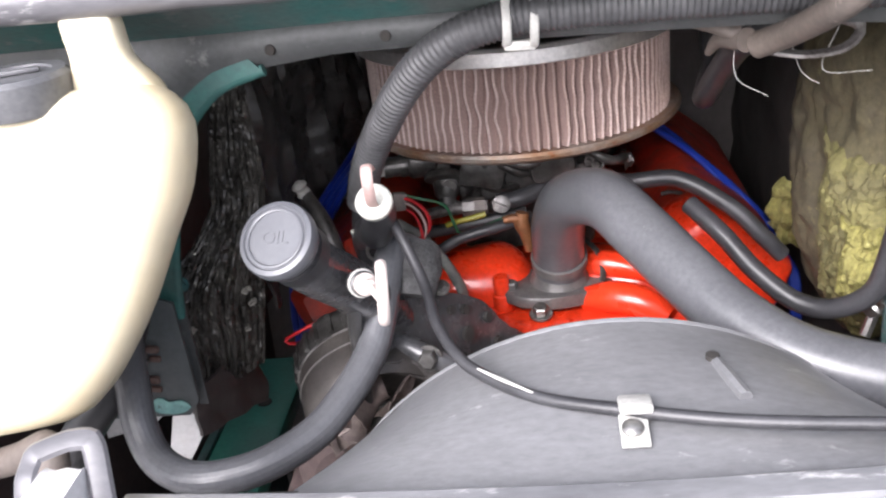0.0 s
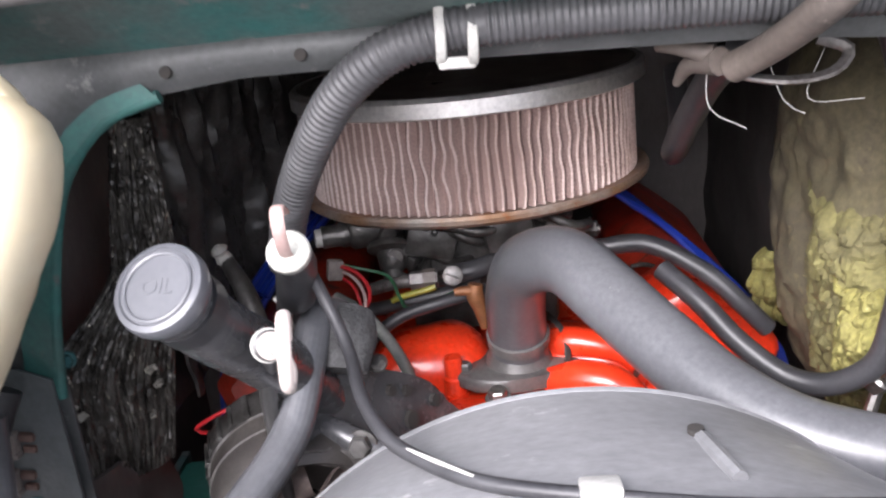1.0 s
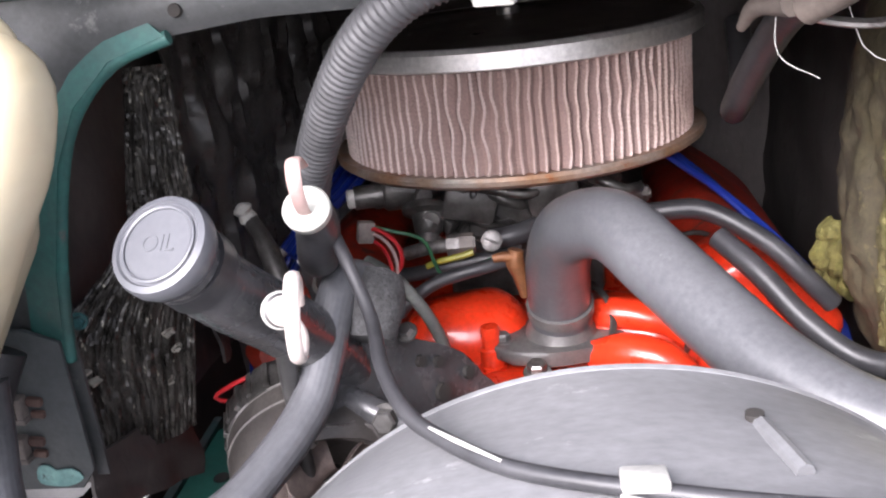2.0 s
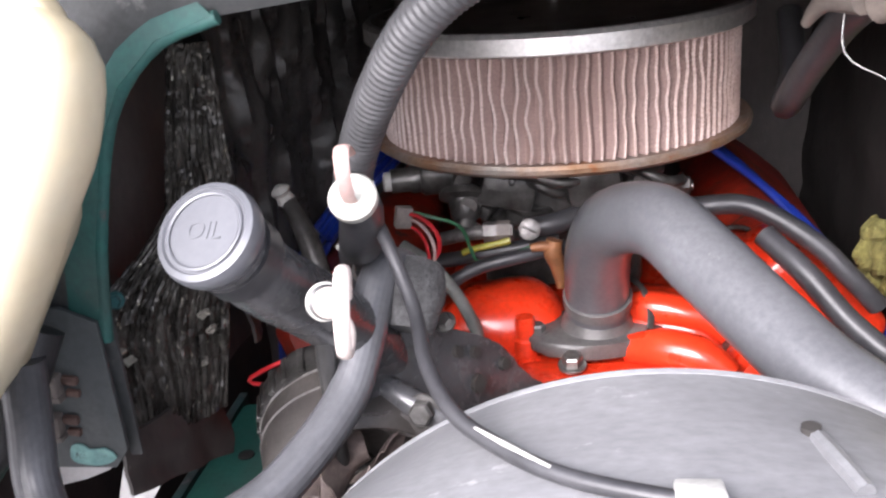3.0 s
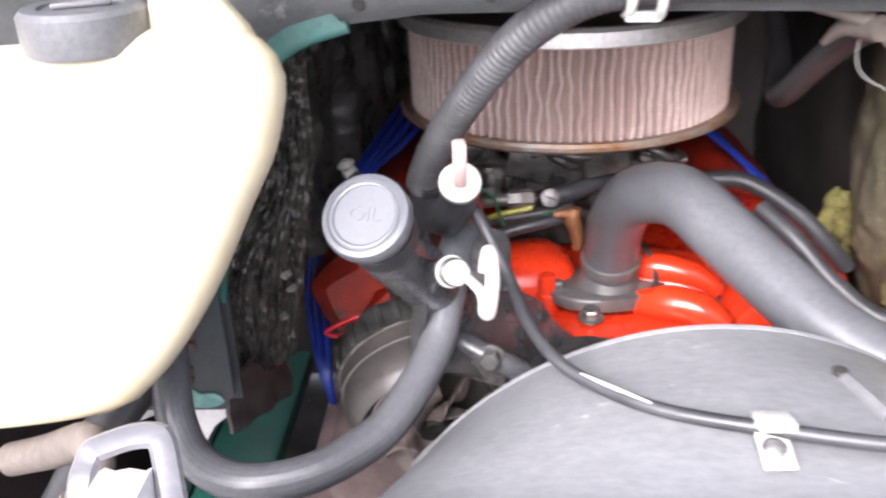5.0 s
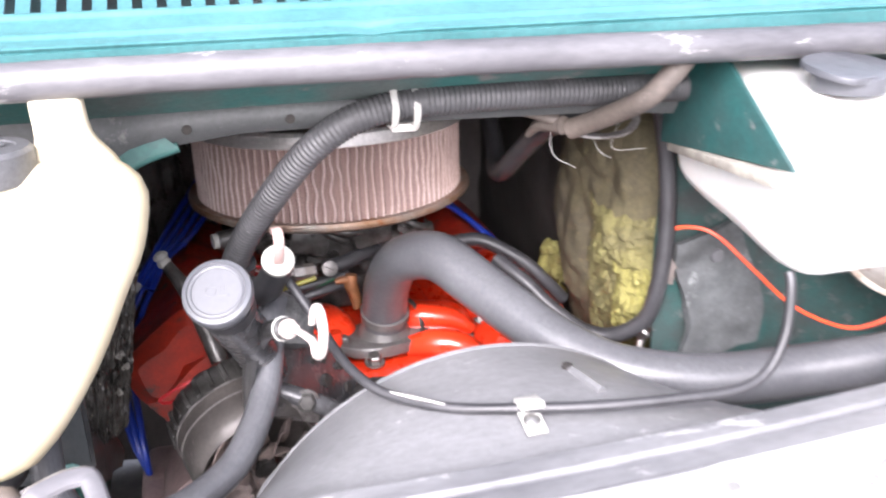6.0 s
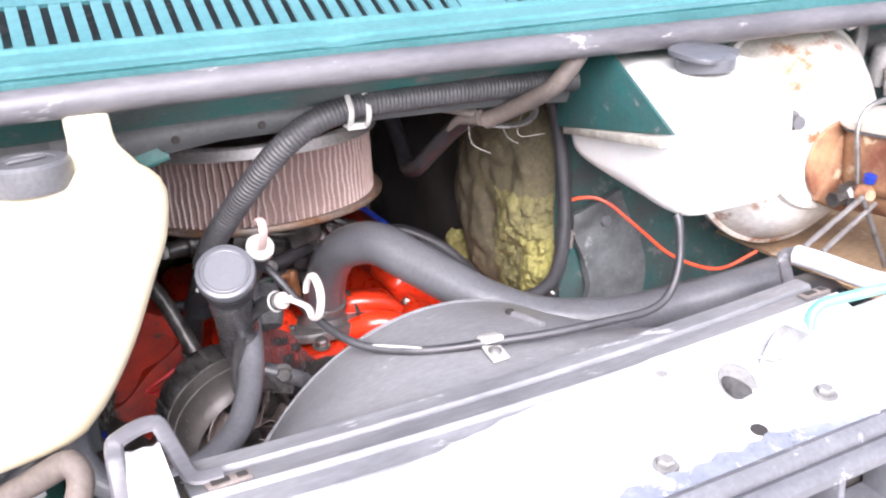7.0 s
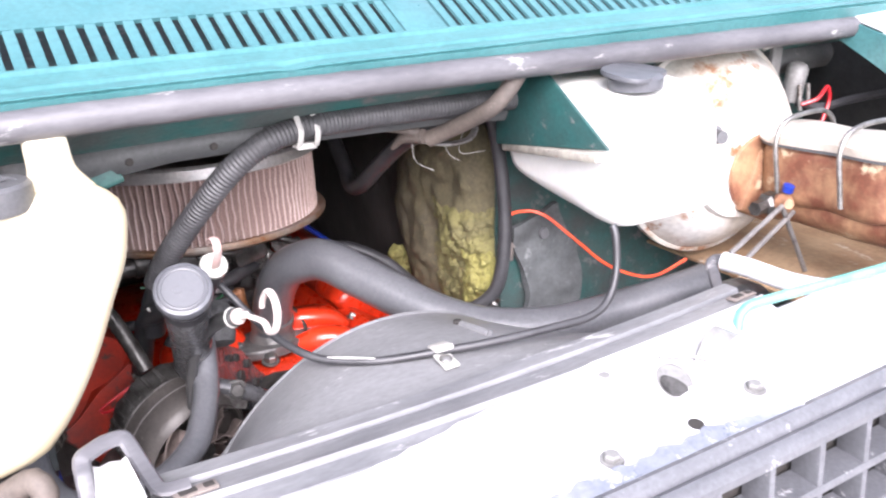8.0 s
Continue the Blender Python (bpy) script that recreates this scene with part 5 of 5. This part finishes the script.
# ---- right side hoses, heater pipe, wool ----
cable("coolant_hose", "black coolant hose arching over the valve cover", [(0.075, -0.12, 1.0), (0.108, -0.15, 1.008), (0.153, -0.155, 1.009), (0.20, -0.17, 0.983), (0.228, -0.18, 0.955), (0.25, -0.18, 0.93)], 0.0085, RUBBER, "hose", 14)
cable("heater_return_hose", "black heater hose sagging past the yellow wool", [(0.155, -0.21, 1.005), (0.18, -0.24, 0.985), (0.205, -0.265, 0.958), (0.235, -0.287, 0.937), (0.262, -0.306, 0.938), (0.285, -0.326, 0.962), (0.292, -0.337, 1.0), (0.298, -0.337, 1.04), (0.300, -0.335, 1.09), (0.296, -0.335, 1.14), (0.285, -0.340, 1.19), (0.270, -0.350, 1.215)], 0.009, RUBBER, "hose", 14)
hp = thing("heater_pipe", (0.19, -0.43, 1.20), "dusty tan heater pipe under the cowl", "pipe")
part("pipe_body", tube([(0.176, -0.372, 1.191), (0.188, -0.392, 1.201), (0.198, -0.43, 1.218), (0.206, -0.465, 1.236), (0.219, -0.478, 1.256), (0.235, -0.478, 1.275)], 0.0095, 16), PIPE, hp)
part("fork", join(tube([(0.168, -0.375, 1.196), (0.155, -0.35, 1.192), (0.150, -0.33, 1.178)], [0.009, 0.006, 0.003], 10), tube([(0.165, -0.37, 1.200), (0.145, -0.36, 1.205), (0.135, -0.35, 1.205)], [0.007, 0.005, 0.003], 10)), PIPE, hp)
dc = thing("air_duct", (0.16, -0.20, 1.10), "dark plastic duct behind the air cleaner", "duct")
part("duct_body", tube([(0.185, -0.36, 1.20), (0.180, -0.30, 1.175), (0.176, -0.235, 1.135), (0.175, -0.177, 1.098), (0.185, -0.12, 1.085), (0.20, -0.07, 1.10), (0.205, -0.02, 1.14)], 0.011, 14), RUBBER, dc)
br = thing("wire_hanger", (0.21, -0.35, 1.17), "bent grey strap hanger with loose wire ends", "hanger")
part("strap", tube([(0.172, -0.345, 1.196), (0.180, -0.352, 1.185), (0.21, -0.36, 1.178), (0.240, -0.358, 1.180), (0.252, -0.35, 1.192), (0.235, -0.345, 1.20)], 0.0045, 8, flat=0.5), ALLOY, br)
for q in range(3):
    x = 0.165 + 0.036 * q
    part("wire_end", tube([(x, -0.352, 1.195), (x + 0.012 * math.sin(q * 2.2), -0.357, 1.165), (x + 0.022, -0.36, 1.15 + 0.006 * q)], 0.0003, 5), CLAMP, br)

wool = thing("insulation_batt", (0.32, -0.16, 0.86), "soiled yellow glass wool insulation with a torn bright patch", "insulation")


def wool_fn(s, t, grow=0.0):
    a, e = 2 * math.pi * s, math.pi * (t - 0.5)
    p = Vector((0.325 - (0.045 + grow) * math.cos(e) * math.cos(a), -0.155 + 0.15 * math.cos(e) * math.sin(a), 1.02 + 0.185 * math.sin(e)))
    return p + Vector((-1, -0.4, 0)) * (0.016 * noise.noise(p * 13) + 0.007 * noise.noise(p * 34) + 0.003 * noise.noise(p * 90) + 0.0016 * noise.noise(p * 260)) * math.cos(e)


part("batt", sheet(wool_fn, 170, 120, 0.003), WOOL_DARK, wool, "", 30)


def torn(s0, s1, t0, t1, lift, seed):
    """A ragged patch of the batt's surface, standing proud of it."""
    def g(s, t):
        ragged = 0.035 * noise.noise(Vector((s * 7, t * 7, seed))) + 0.012 * noise.noise(Vector((s * 30, t * 30, seed)))
        p = wool_fn(s0 + (s1 - s0) * s + 0.4 * ragged * (1 - t), t0 + (t1 - t0) * t + ragged * (0.3 + 0.7 * abs(2 * s - 1)))
        rise = min(1.0, 5 * min(s, 1 - s, t, (1 - t) * 3))
        return p + Vector((-1, -0.6, 0)) * ((lift + 0.004 * noise.noise(p * 60) + 0.004 * noise.noise(p * 140) + 0.002 * noise.noise(p * 330)) * rise - 0.004 * (1 - rise))
    return g


part("exposed_wool", sheet(torn(0.70, 1.0, 0.10, 0.58, 0.005, 2), 100, 90, 0.003), WOOL_MID, wool, "olive yellow exposed glass wool", 30)
part("torn_patch", sheet(torn(0.755, 0.905, 0.29, 0.475, 0.012, 5), 70, 60, 0.003), WOOL, wool, "bright yellow torn glass wool", 30)
part("loose_tuft", sheet(lambda s, t: Vector((0.285 + 0.02 * s, -0.03 - 0.03 * s, 0.88 + 0.07 * t)) + Vector((-1, -1, 0)) * (0.012 * math.sin(math.pi * t) + 0.012 * noise.noise(Vector((s * 4, t * 5, 9)))), 20, 24, 0.008), WOOL, wool, "pale yellow loose tuft", 25)
yf = thing("pipe_fitting", (0.299, -0.298, 0.92), "small bright pipe fitting below the wool", "fitting")
part("body", join(lathe([(0.008, -0.008), (0.009, 0.0), (0.009, 0.008), (0.006, 0.010), (0.006, 0.02)], (0.299, -0.30, 0.933), (0.2, -0.7, 0.7), 6), tube([(0.30, -0.295, 0.925), (0.292, -0.30, 0.905)], 0.005, 8)), STEEL, yf)
pc = thing("hose_connector", (0.315, -0.312, 1.02), "pinkish grey hose connector on the firewall", "connector")
part("body", join(tube([(0.318, -0.31, 1.032), (0.313, -0.318, 1.018), (0.308, -0.322, 1.0)], 0.0095, 12), lathe([(0.012, -0.003), (0.012, 0.004)], (0.313, -0.318, 1.018), (0.2, 0.3, 0.9), 12)), CONN, pc)
pad = thing("sound_pad", (0.37, -0.33, 0.9), "charcoal sound deadening pad on the firewall", "pad")
part("mat", sheet(lambda s, t: (lambda p: p + Vector((0, -0.008 * noise.noise(p * 30), 0)))(Vector((0.325 + (0.095 - 0.02 * t) * s + 0.01 * math.sin(t * 5), -0.328, 0.90 + 0.145 * t + 0.02 * s))), 24, 24, 0.01), PAD, pad)
part("fastener", lathe([(0.008, 0), (0.007, 0.003), (0, 0.004)], (0.36, -0.336, 1.03), (0, -1, 0.1), 14), CAP_DARK, pad)
cable("orange_wire", "thin orange-red wire hanging across the firewall", [(0.301, -0.33, 1.062), (0.315, -0.35, 1.072), (0.336, -0.37, 1.068), (0.371, -0.39, 1.032), (0.41, -0.40, 0.994), (0.451, -0.41, 0.971), (0.483, -0.42, 0.966), (0.525, -0.43, 0.982)], 0.0022, ORANGE_WIRE)

# ---- support rail ends, nose panel details ----
for name, x0, sgn in (("left", -0.255, 1), ("right", 0.43, -1)):
    ub = thing("rail_end", (x0, -0.63, 1.0), "black edged white rail end of the radiator support", "bracket")
    if sgn > 0:
        rim = [(-0.277, -0.668, 0.98), (-0.2755, -0.645, 1.045), (-0.2745, -0.632, 1.058), (-0.2725, -0.629, 1.0615), (-0.269, -0.627, 1.0625), (-0.255, -0.622, 1.065), (-0.244, -0.621, 1.065), (-0.2405, -0.623, 1.0635), (-0.238, -0.627, 1.058), (-0.2295, -0.648, 1.035), (-0.2265, -0.653, 1.031), (-0.221, -0.655, 1.0295), (-0.205, -0.656, 1.029)]
        part("cover", rounded(loop2([(-0.276, 0.90), (-0.271, 1.04), (-0.263, 1.053), (-0.247, 1.053), (-0.241, 1.04), (-0.237, 0.90)], 0.01), 0.075, (0, -0.665, 0), (1, 0, 0), (0, 0, 1), 0.008), WHITE_PAINT, ub)
    else:
        rim = [(0.352, -0.655, 1.028), (0.372, -0.635, 1.03), (0.40, -0.60, 1.036), (0.416, -0.580, 1.044), (0.424, -0.59, 1.048), (0.425, -0.61, 1.046), (0.44, -0.64, 1.036)]
        part("cover", tube([(0.422, -0.592, 1.047), (0.43, -0.62, 1.045), (0.452, -0.665, 1.035), (0.485, -0.70, 1.03), (0.53, -0.72, 1.03), (0.60, -0.73, 1.03)], 0.011, 12), WHITE_PAINT, ub)
    part("rim", tube(rim, 0.0068, 8, 0.004, flat=0.42), SEAL_COWL, ub, "", 25)
for x0, y0 in ((-0.203, -0.664), (0.377, -0.660)):
    zz = 1.0315 + 0.012 * (x0 - 0.08) / 0.6
    rp = thing("rust_slot", (x0, y0, zz), "small rusty slotted plate set in the rail", "slot plate", "rail slots")
    part("frame", box((x0, y0, zz), (0.034, 0.012, 0.003), (0, 0, 4), 0.001), CONN, rp)
    part("gap", box((x0 - 0.006, y0, zz + 0.0016), (0.014, 0.007, 0.001), (0, 0, 4), 0.0003), HOLE_SHADE, rp)
    part("gap", box((x0 + 0.0105, y0 + 0.001, zz + 0.0016), (0.008, 0.007, 0.001), (0, 0, 4), 0.0003), HOLE_SHADE, rp)


def nose_z(x, y):
    zs = NOSE[::-1]
    c = (x - 0.09) / 0.32
    yy = y + 0.006 * (1 - c * c)
    for (a, b), (d, e) in zip(zs, zs[1:]):
        if a <= yy <= d:
            return b + (e - b) * (yy - a) / (d - a) + 0.012 * (x - 0.08) / 0.6
    return 1.02


lh = thing("drain_cup", (0.209, -0.739, 1.0), "round pressed cup with a dark hole in the nose panel", "cup")
hc, ha = Vector((0.209, -0.739, nose_z(0.209, -0.739) + 0.006)), Vector((0.06, -0.62, 0.78)).normalized()
part("rim", lathe([(0.027, -0.022), (0.0205, -0.002), (0.0203, 0.0004), (0.0193, 0.0008), (0.0183, 0.0)], hc, ha, 36), WHITE_PAINT, lh)
part("bead", lathe([(0.0188, 0.0006), (0.0184, 0.0016), (0.0174, 0.0014), (0.0172, 0.0)], hc, ha, 36), TAB_GREY, lh, "dull grey rim bead")
part("dish", lathe([(0.0178, 0.0004), (0.014, -0.0005), (0, -0.001)], hc, ha, 30), WHITE_PAINT, lh)
hu = Vector((0.63, -0.77, 0)).normalized()
hu = (hu - ha * hu.dot(ha)).normalized()
hv = ha.cross(hu)
hv = hv if hv.z > 0 else -hv
part("opening", plate(loop2([(-0.013, -0.001), (-0.0145, -0.007), (-0.009, -0.014), (0.0, -0.0165), (0.009, -0.014), (0.0145, -0.007), (0.013, -0.001), (0.006, 0.002), (-0.006, 0.002)], 0.003), 0.001, hc + ha * 0.0014, hu, hv, 0), CAST, lh)
sh2 = thing("panel_hole", (0.190, -0.785, 1.0), "small dark disc painting a hole in the white nose panel", "hole")
part("opening", lathe([(0.0075, 0.0005), (0.007, 0.0022), (0, 0.0022)], (0.190, -0.785, nose_z(0.190, -0.785)), (0, -0.15, 1), 20), HOLE_SHADE, sh2)
for p in ((0.160, -0.700), (0.098, -0.785), (0.272, -0.774)):
    pb = thing("panel_bolt", (p[0], p[1], nose_z(*p)), "white painted bolt head on the nose panel", "bolt", "nose panel bolts")
    part("washer", lathe([(0.011, 0.0), (0.011, 0.0015), (0.006, 0.0022)], (p[0], p[1], nose_z(*p)), (0, -0.15, 1), 20), TAB_GREY, pb)
    part("head", hexbolt((p[0], p[1], nose_z(*p) + 0.002), (0, -0.15, 1), 0.0072, 0.006), TAB_GREY, pb)
lt = thing("latch_tab", (0.27, -0.711, 1.01), "dull white bent sheet metal latch tab with a pin", "latch")
part("tab", sheet(lambda s, t: (0.246 + 0.022 * s + 0.050 * t, -0.722 - 0.010 * s + 0.018 * t, 1.017 + 0.034 * math.sin(0.25 + t * 1.75) - 0.012 * s - 0.008), 8, 14, 0.002), TAB_GREY, lt, "", 60)
part("pin", tube([(0.222, -0.706, 1.030), (0.256, -0.722, 1.026), (0.272, -0.735, 1.018)], 0.0018, 8), STEEL, lt)
tq = thing("prop_rod", (0.30, -0.735, 1.03), "turquoise coated bent prop rod on the nose panel", "rod")
part("rod", tube([(0.330, -0.700, 1.020), (0.334, -0.697, 1.033), (0.343, -0.698, 1.046), (0.375, -0.708, 1.052), (0.46, -0.73, 1.060), (0.60, -0.76, 1.072), (0.75, -0.79, 1.08)], 0.0052, 10), TURQ, tq)
part("pivot", box((0.325, -0.702, 1.020), (0.035, 0.016, 0.006), (0, 0, 15), 0.002), CHIPPED, tq)

# ---- left firewall details ----
for z, sh_x in ((0.9925, 0.0), (0.9635, -0.006)):
    kc = thing("cable_connector", (-0.32, -0.40, z), "dusty taupe wiring connector clipped to the firewall", "connector", "firewall connectors")
    xa = -0.322 + sh_x
    part("shell", join(box((xa, -0.404, z + 0.007), (0.026, 0.016, 0.0045), (0, 5, 0), 0.001), box((xa, -0.404, z - 0.0075), (0.026, 0.016, 0.004), (0, 5, 0), 0.001), box((xa + 0.0105, -0.404, z), (0.0045, 0.016, 0.013), (0, 5, 0), 0.001), box((xa - 0.011, -0.404, z), (0.004, 0.016, 0.013), (0, 5, 0), 0.001), box((xa, -0.402, z - 0.001), (0.009, 0.010, 0.007), (0, 5, 0), 0.001)), CONN, kc)
    part("plug", join(box((xa + 0.0185, -0.402, z + 0.003), (0.011, 0.011, 0.0065), (0, 8, 0), 0.002), box((xa + 0.019, -0.402, z - 0.006), (0.009, 0.010, 0.005), (0, 8, 0), 0.001)), PLUG, kc, "brown terminal plug")
fs = thing("foil_insulation", (-0.28, -0.30, 0.93), "tarred wrinkled foil insulation hanging on the firewall", "insulation")


def foil_fn(s, t):
    z = 0.905 + 0.28 * t
    k = min(1.0, max(0.0, (z - 1.0) / 0.08))
    k = k * k * (3 - 2 * k)
    left = (-0.312, -0.362) if k == 0 else (-0.312 + 0.042 * k + 0.20 * max(0, z - 1.08), -0.362 + 0.07 * k)
    right = (-0.262 + 0.2 * min(z - 0.885, 0.2), -0.285)
    p = Vector((left[0] + (right[0] - left[0]) * s, left[1] + (right[1] - left[1]) * s, z))
    f = Vector((s * 11 + 0.8 * noise.noise(Vector((t * 6, 2, 0))), t * 2.2, 3))
    return p + Vector((0.35, -1, 0)) * (0.005 * noise.noise(f) + 0.0035 * noise.noise(f * 2.7) + 0.003 * noise.noise(p * 120))


part("sheet", sheet(foil_fn, 90, 110, 0.002), FOIL, fs, "", 20)
part("flap", sheet(lambda s, t: Vector((-0.287 + 0.014 * s, -0.394 + 0.135 * s, 0.900 - 0.055 * s + (0.045 + 0.02 * s) * t)) + Vector((1, -0.3, 0)) * 0.008 * noise.noise(Vector((s * 3, t * 2, 5))), 20, 16, 0.003), LINING, fs, "smooth black flap")
for q, (x, z) in enumerate(((-0.297, 0.988), (-0.291, 0.981), (-0.249, 0.997), (-0.246, 0.984), (-0.256, 0.958))):
    y = -0.352 if q < 2 else -0.312
    part("wool_scrap", sheet(lambda s, t: Vector((x + 0.004 * (s - 0.5) + 0.002 * math.sin(t * 5 + q), y - 0.004 * math.sin(s * 4 + q), z + 0.006 * (t - 0.5) * (1 - 0.6 * s))), 5, 5, 0.0015), CREAM_TAPE, fs, "yellowish torn scrap")
cw = thing("crumpled_lining", (-0.27, 0.10, 0.92), "crumpled glossy black plastic lining inside the tunnel", "lining")


def crumple(s, t):
    p = Vector((-0.285 + 0.16 * s * s, -0.16 + 0.46 * s, 0.90 + 0.33 * t))
    q = Vector((p.x * 26 + p.y * 26, 0.4, p.z * 7))
    return p + Vector((0.8, -0.6, 0)) * (0.022 * noise.noise(q) + 0.012 * noise.noise(q * 2.3) + 0.004 * noise.noise(p * 80))


part("sheet", sheet(crumple, 60, 60, 0.003), mat("glossy_black_plastic", (0.06, 0.058, 0.056), (0.10, 0.095, 0.09), 0.3, scale=20, fine=150, bump=0.4), cw, "", 50)
fp = thing("firewall_plate", (-0.33, -0.40, 0.92), "grimy steel plate with chipped teal paint", "plate")
part("plate", plate([(-0.50, 0.929), (-0.287, 0.929), (-0.276, 0.943), (-0.277, 1.035), (-0.30, 1.045), (-0.50, 1.045)], 0.004, (0, -0.402, 0), (1, 0, 0), (0, 0, 1), 0.001), GRIME, fp)
part("bare_patch", plate(loop2([(-0.315, 0.935), (-0.296, 0.932), (-0.284, 0.938), (-0.291, 0.945), (-0.302, 0.944), (-0.306, 0.948), (-0.314, 0.947)], 0.004), 0.001, (0, -0.4050, 0), (1, 0, 0), (0, 0, 1), 0), FLAKED, fp, "patch of flaking pale teal paint")
part("bolt", hexbolt((-0.283, -0.366, 1.033), (0.3, -1, 0.1), 0.0045, 0.005), TEAL, fp)
part("edge_hole", lathe([(0.0045, 0), (0.004, 0.002), (0, 0.002)], (-0.285, -0.3985, 1.143), (0, -1, 0), 14), HOLE_SHADE, fp)
for x, z in ((-0.079, 1.228), (-0.161, 1.226)):
    bh = thing("beam_hole", (x, -0.40, z), "small dark disc painting a hole in the grey beam", "hole", "beam holes")
    part("opening", lathe([(0.0042, 0), (0.0036, 0.0025), (0, 0.0025)], (x, -0.3985, z), (0, -1, 0.1), 14), HOLE_SHADE, bh)
fr = thing("frame_rail", (-0.35, -0.10, 0.70), "teal painted frame rail low beside the engine", "frame rail")
part("rail", box((-0.366, -0.15, 0.677), (0.082, 0.46, 0.03), (0, 0, 0), 0.008), TEAL_RAIL, fr)
part("ridge", box((-0.366, -0.255, 0.694), (0.060, 0.09, 0.012), (4, 0, 0), 0.005, 3), TEAL_RAIL, fr, "raised pressed teal ridge")
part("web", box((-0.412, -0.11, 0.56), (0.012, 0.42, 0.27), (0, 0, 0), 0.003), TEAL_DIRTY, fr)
part("slot", lathe([(0.010, 0), (0.009, 0.002), (0, 0.002)], (-0.363, -0.036, 0.6915), (0, 0, 1), 18), HOLE_SHADE, fr)
sc = thing("white_piece", (-0.39, -0.235, 0.76), "flaking white painted scrap of sheet metal", "scrap")
part("scrap", plate([(-0.035, -0.03), (-0.02, 0.03), (0.0, 0.036), (0.03, 0.034), (0.034, 0.02), (0.012, 0.008), (0.0, -0.01), (-0.018, -0.034)], 0.002, (-0.372, -0.235, 0.782), (1, 0.1, 0.1), (-0.1, 0.4, 0.9), 0.0004), WHITE_PAINT, sc)
gp = thing("white_piece", (-0.44, -0.20, 0.77), "added white plate for the bright gap below the firewall plate", "scrap")
part("scrap", plate([(-0.49, 0.800), (-0.43, 0.808), (-0.402, 0.806), (-0.425, 0.786), (-0.45, 0.776), (-0.49, 0.765)], 0.003, (0, -0.20, 0), (1, 0, 0), (0, 0, 1), 0.0006), WHITE_PAINT, gp)
bx = thing("wheel_well", (-0.48, -0.2, 0.6), "dark rusty inner wheel well", "wheel well")
part("panel", sheet(lambda s, t: (-0.505 + 0.01 * math.sin(t * 6), -0.42 + 0.88 * s, 0.43 + 0.64 * t), 12, 12, 0.004), mat("dark_rusty_brown", (0.05, 0.03, 0.028), (0.03, 0.02, 0.02), 0.8, scale=14, fine=150, bump=0.3), bx)

# ---- right side: splash panel, strut wires, relay ----
rp = thing("splash_panel", (0.68, -0.5, 0.95), "rust stained brown splash panel below the brake cylinder", "panel")
part("sheet", sheet(lambda s, t: (0.555 + 0.30 * s, -0.62 + 0.30 * t, 0.962 + 0.01 * t + 0.01 * math.sin(s * 5)), 12, 10, 0.004), BROWN_PANEL, rp)
for k, (a, b) in enumerate((((0.462, -0.565, 1.040), (0.551, -0.56, 1.079)), ((0.49, -0.565, 1.028), (0.572, -0.56, 1.068)), ((0.551, -0.56, 1.079), (0.60, -0.56, 0.985)))):
    cable("support_wire", "straight grey support wire behind the rail end", [a, tuple((Vector(a) + Vector(b)) / 2), b], 0.0032, ALLOY, "wire")
ry = thing("starter_relay", (0.76, -0.40, 1.16), "white starter relay on the inner fender", "relay")
part("body", lathe([(0.013, -0.03), (0.0145, -0.026), (0.0145, 0.016), (0.012, 0.021), (0.007, 0.024)], (0.730, -0.42, 1.195), (0, -0.2, 1), 20), TAB_GREY, ry)
part("terminal", join(tube([(0.722, -0.435, 1.19), (0.722, -0.437, 1.155)], 0.003, 8), tube([(0.738, -0.435, 1.19), (0.739, -0.437, 1.158)], 0.003, 8)), STEEL, ry)
part("bracket", box((0.688, -0.42, 1.232), (0.018, 0.008, 0.055), (0, 8, 0), 0.002), TAB_GREY, ry)
cable("battery_cable", "red battery cable by the relay", [(0.715, -0.445, 1.165), (0.735, -0.455, 1.172), (0.757, -0.452, 1.185), (0.765, -0.45, 1.165), (0.752, -0.45, 1.135)], 0.0028, RED)
cable("battery_cable", "black battery cable by the inner fender", [(0.725, -0.43, 1.165), (0.76, -0.44, 1.155), (0.81, -0.45, 1.160), (0.87, -0.47, 1.165)], 0.006, RUBBER)
cable("ground_strap", "white looped wire above the booster", [(0.625, -0.455, 1.25), (0.645, -0.46, 1.258), (0.66, -0.455, 1.275), (0.675, -0.45, 1.278)], 0.003, CLAMP)
bv = thing("booster_valve", (0.585, -0.535, 1.08), "small blue capped brake line valve", "valve")
part("body", lathe([(0.012, 0), (0.012, 0.02), (0.008, 0.024), (0.006, 0.034)], (0.572, -0.535, 1.075), (-0.5, -1, 0.2), 14), RUSTY, bv)
part("cap", lathe([(0.007, 0), (0.007, 0.008), (0.0, 0.009)], (0.567, -0.553, 1.093), (0, -0.3, 1), 12), BLUE, bv)
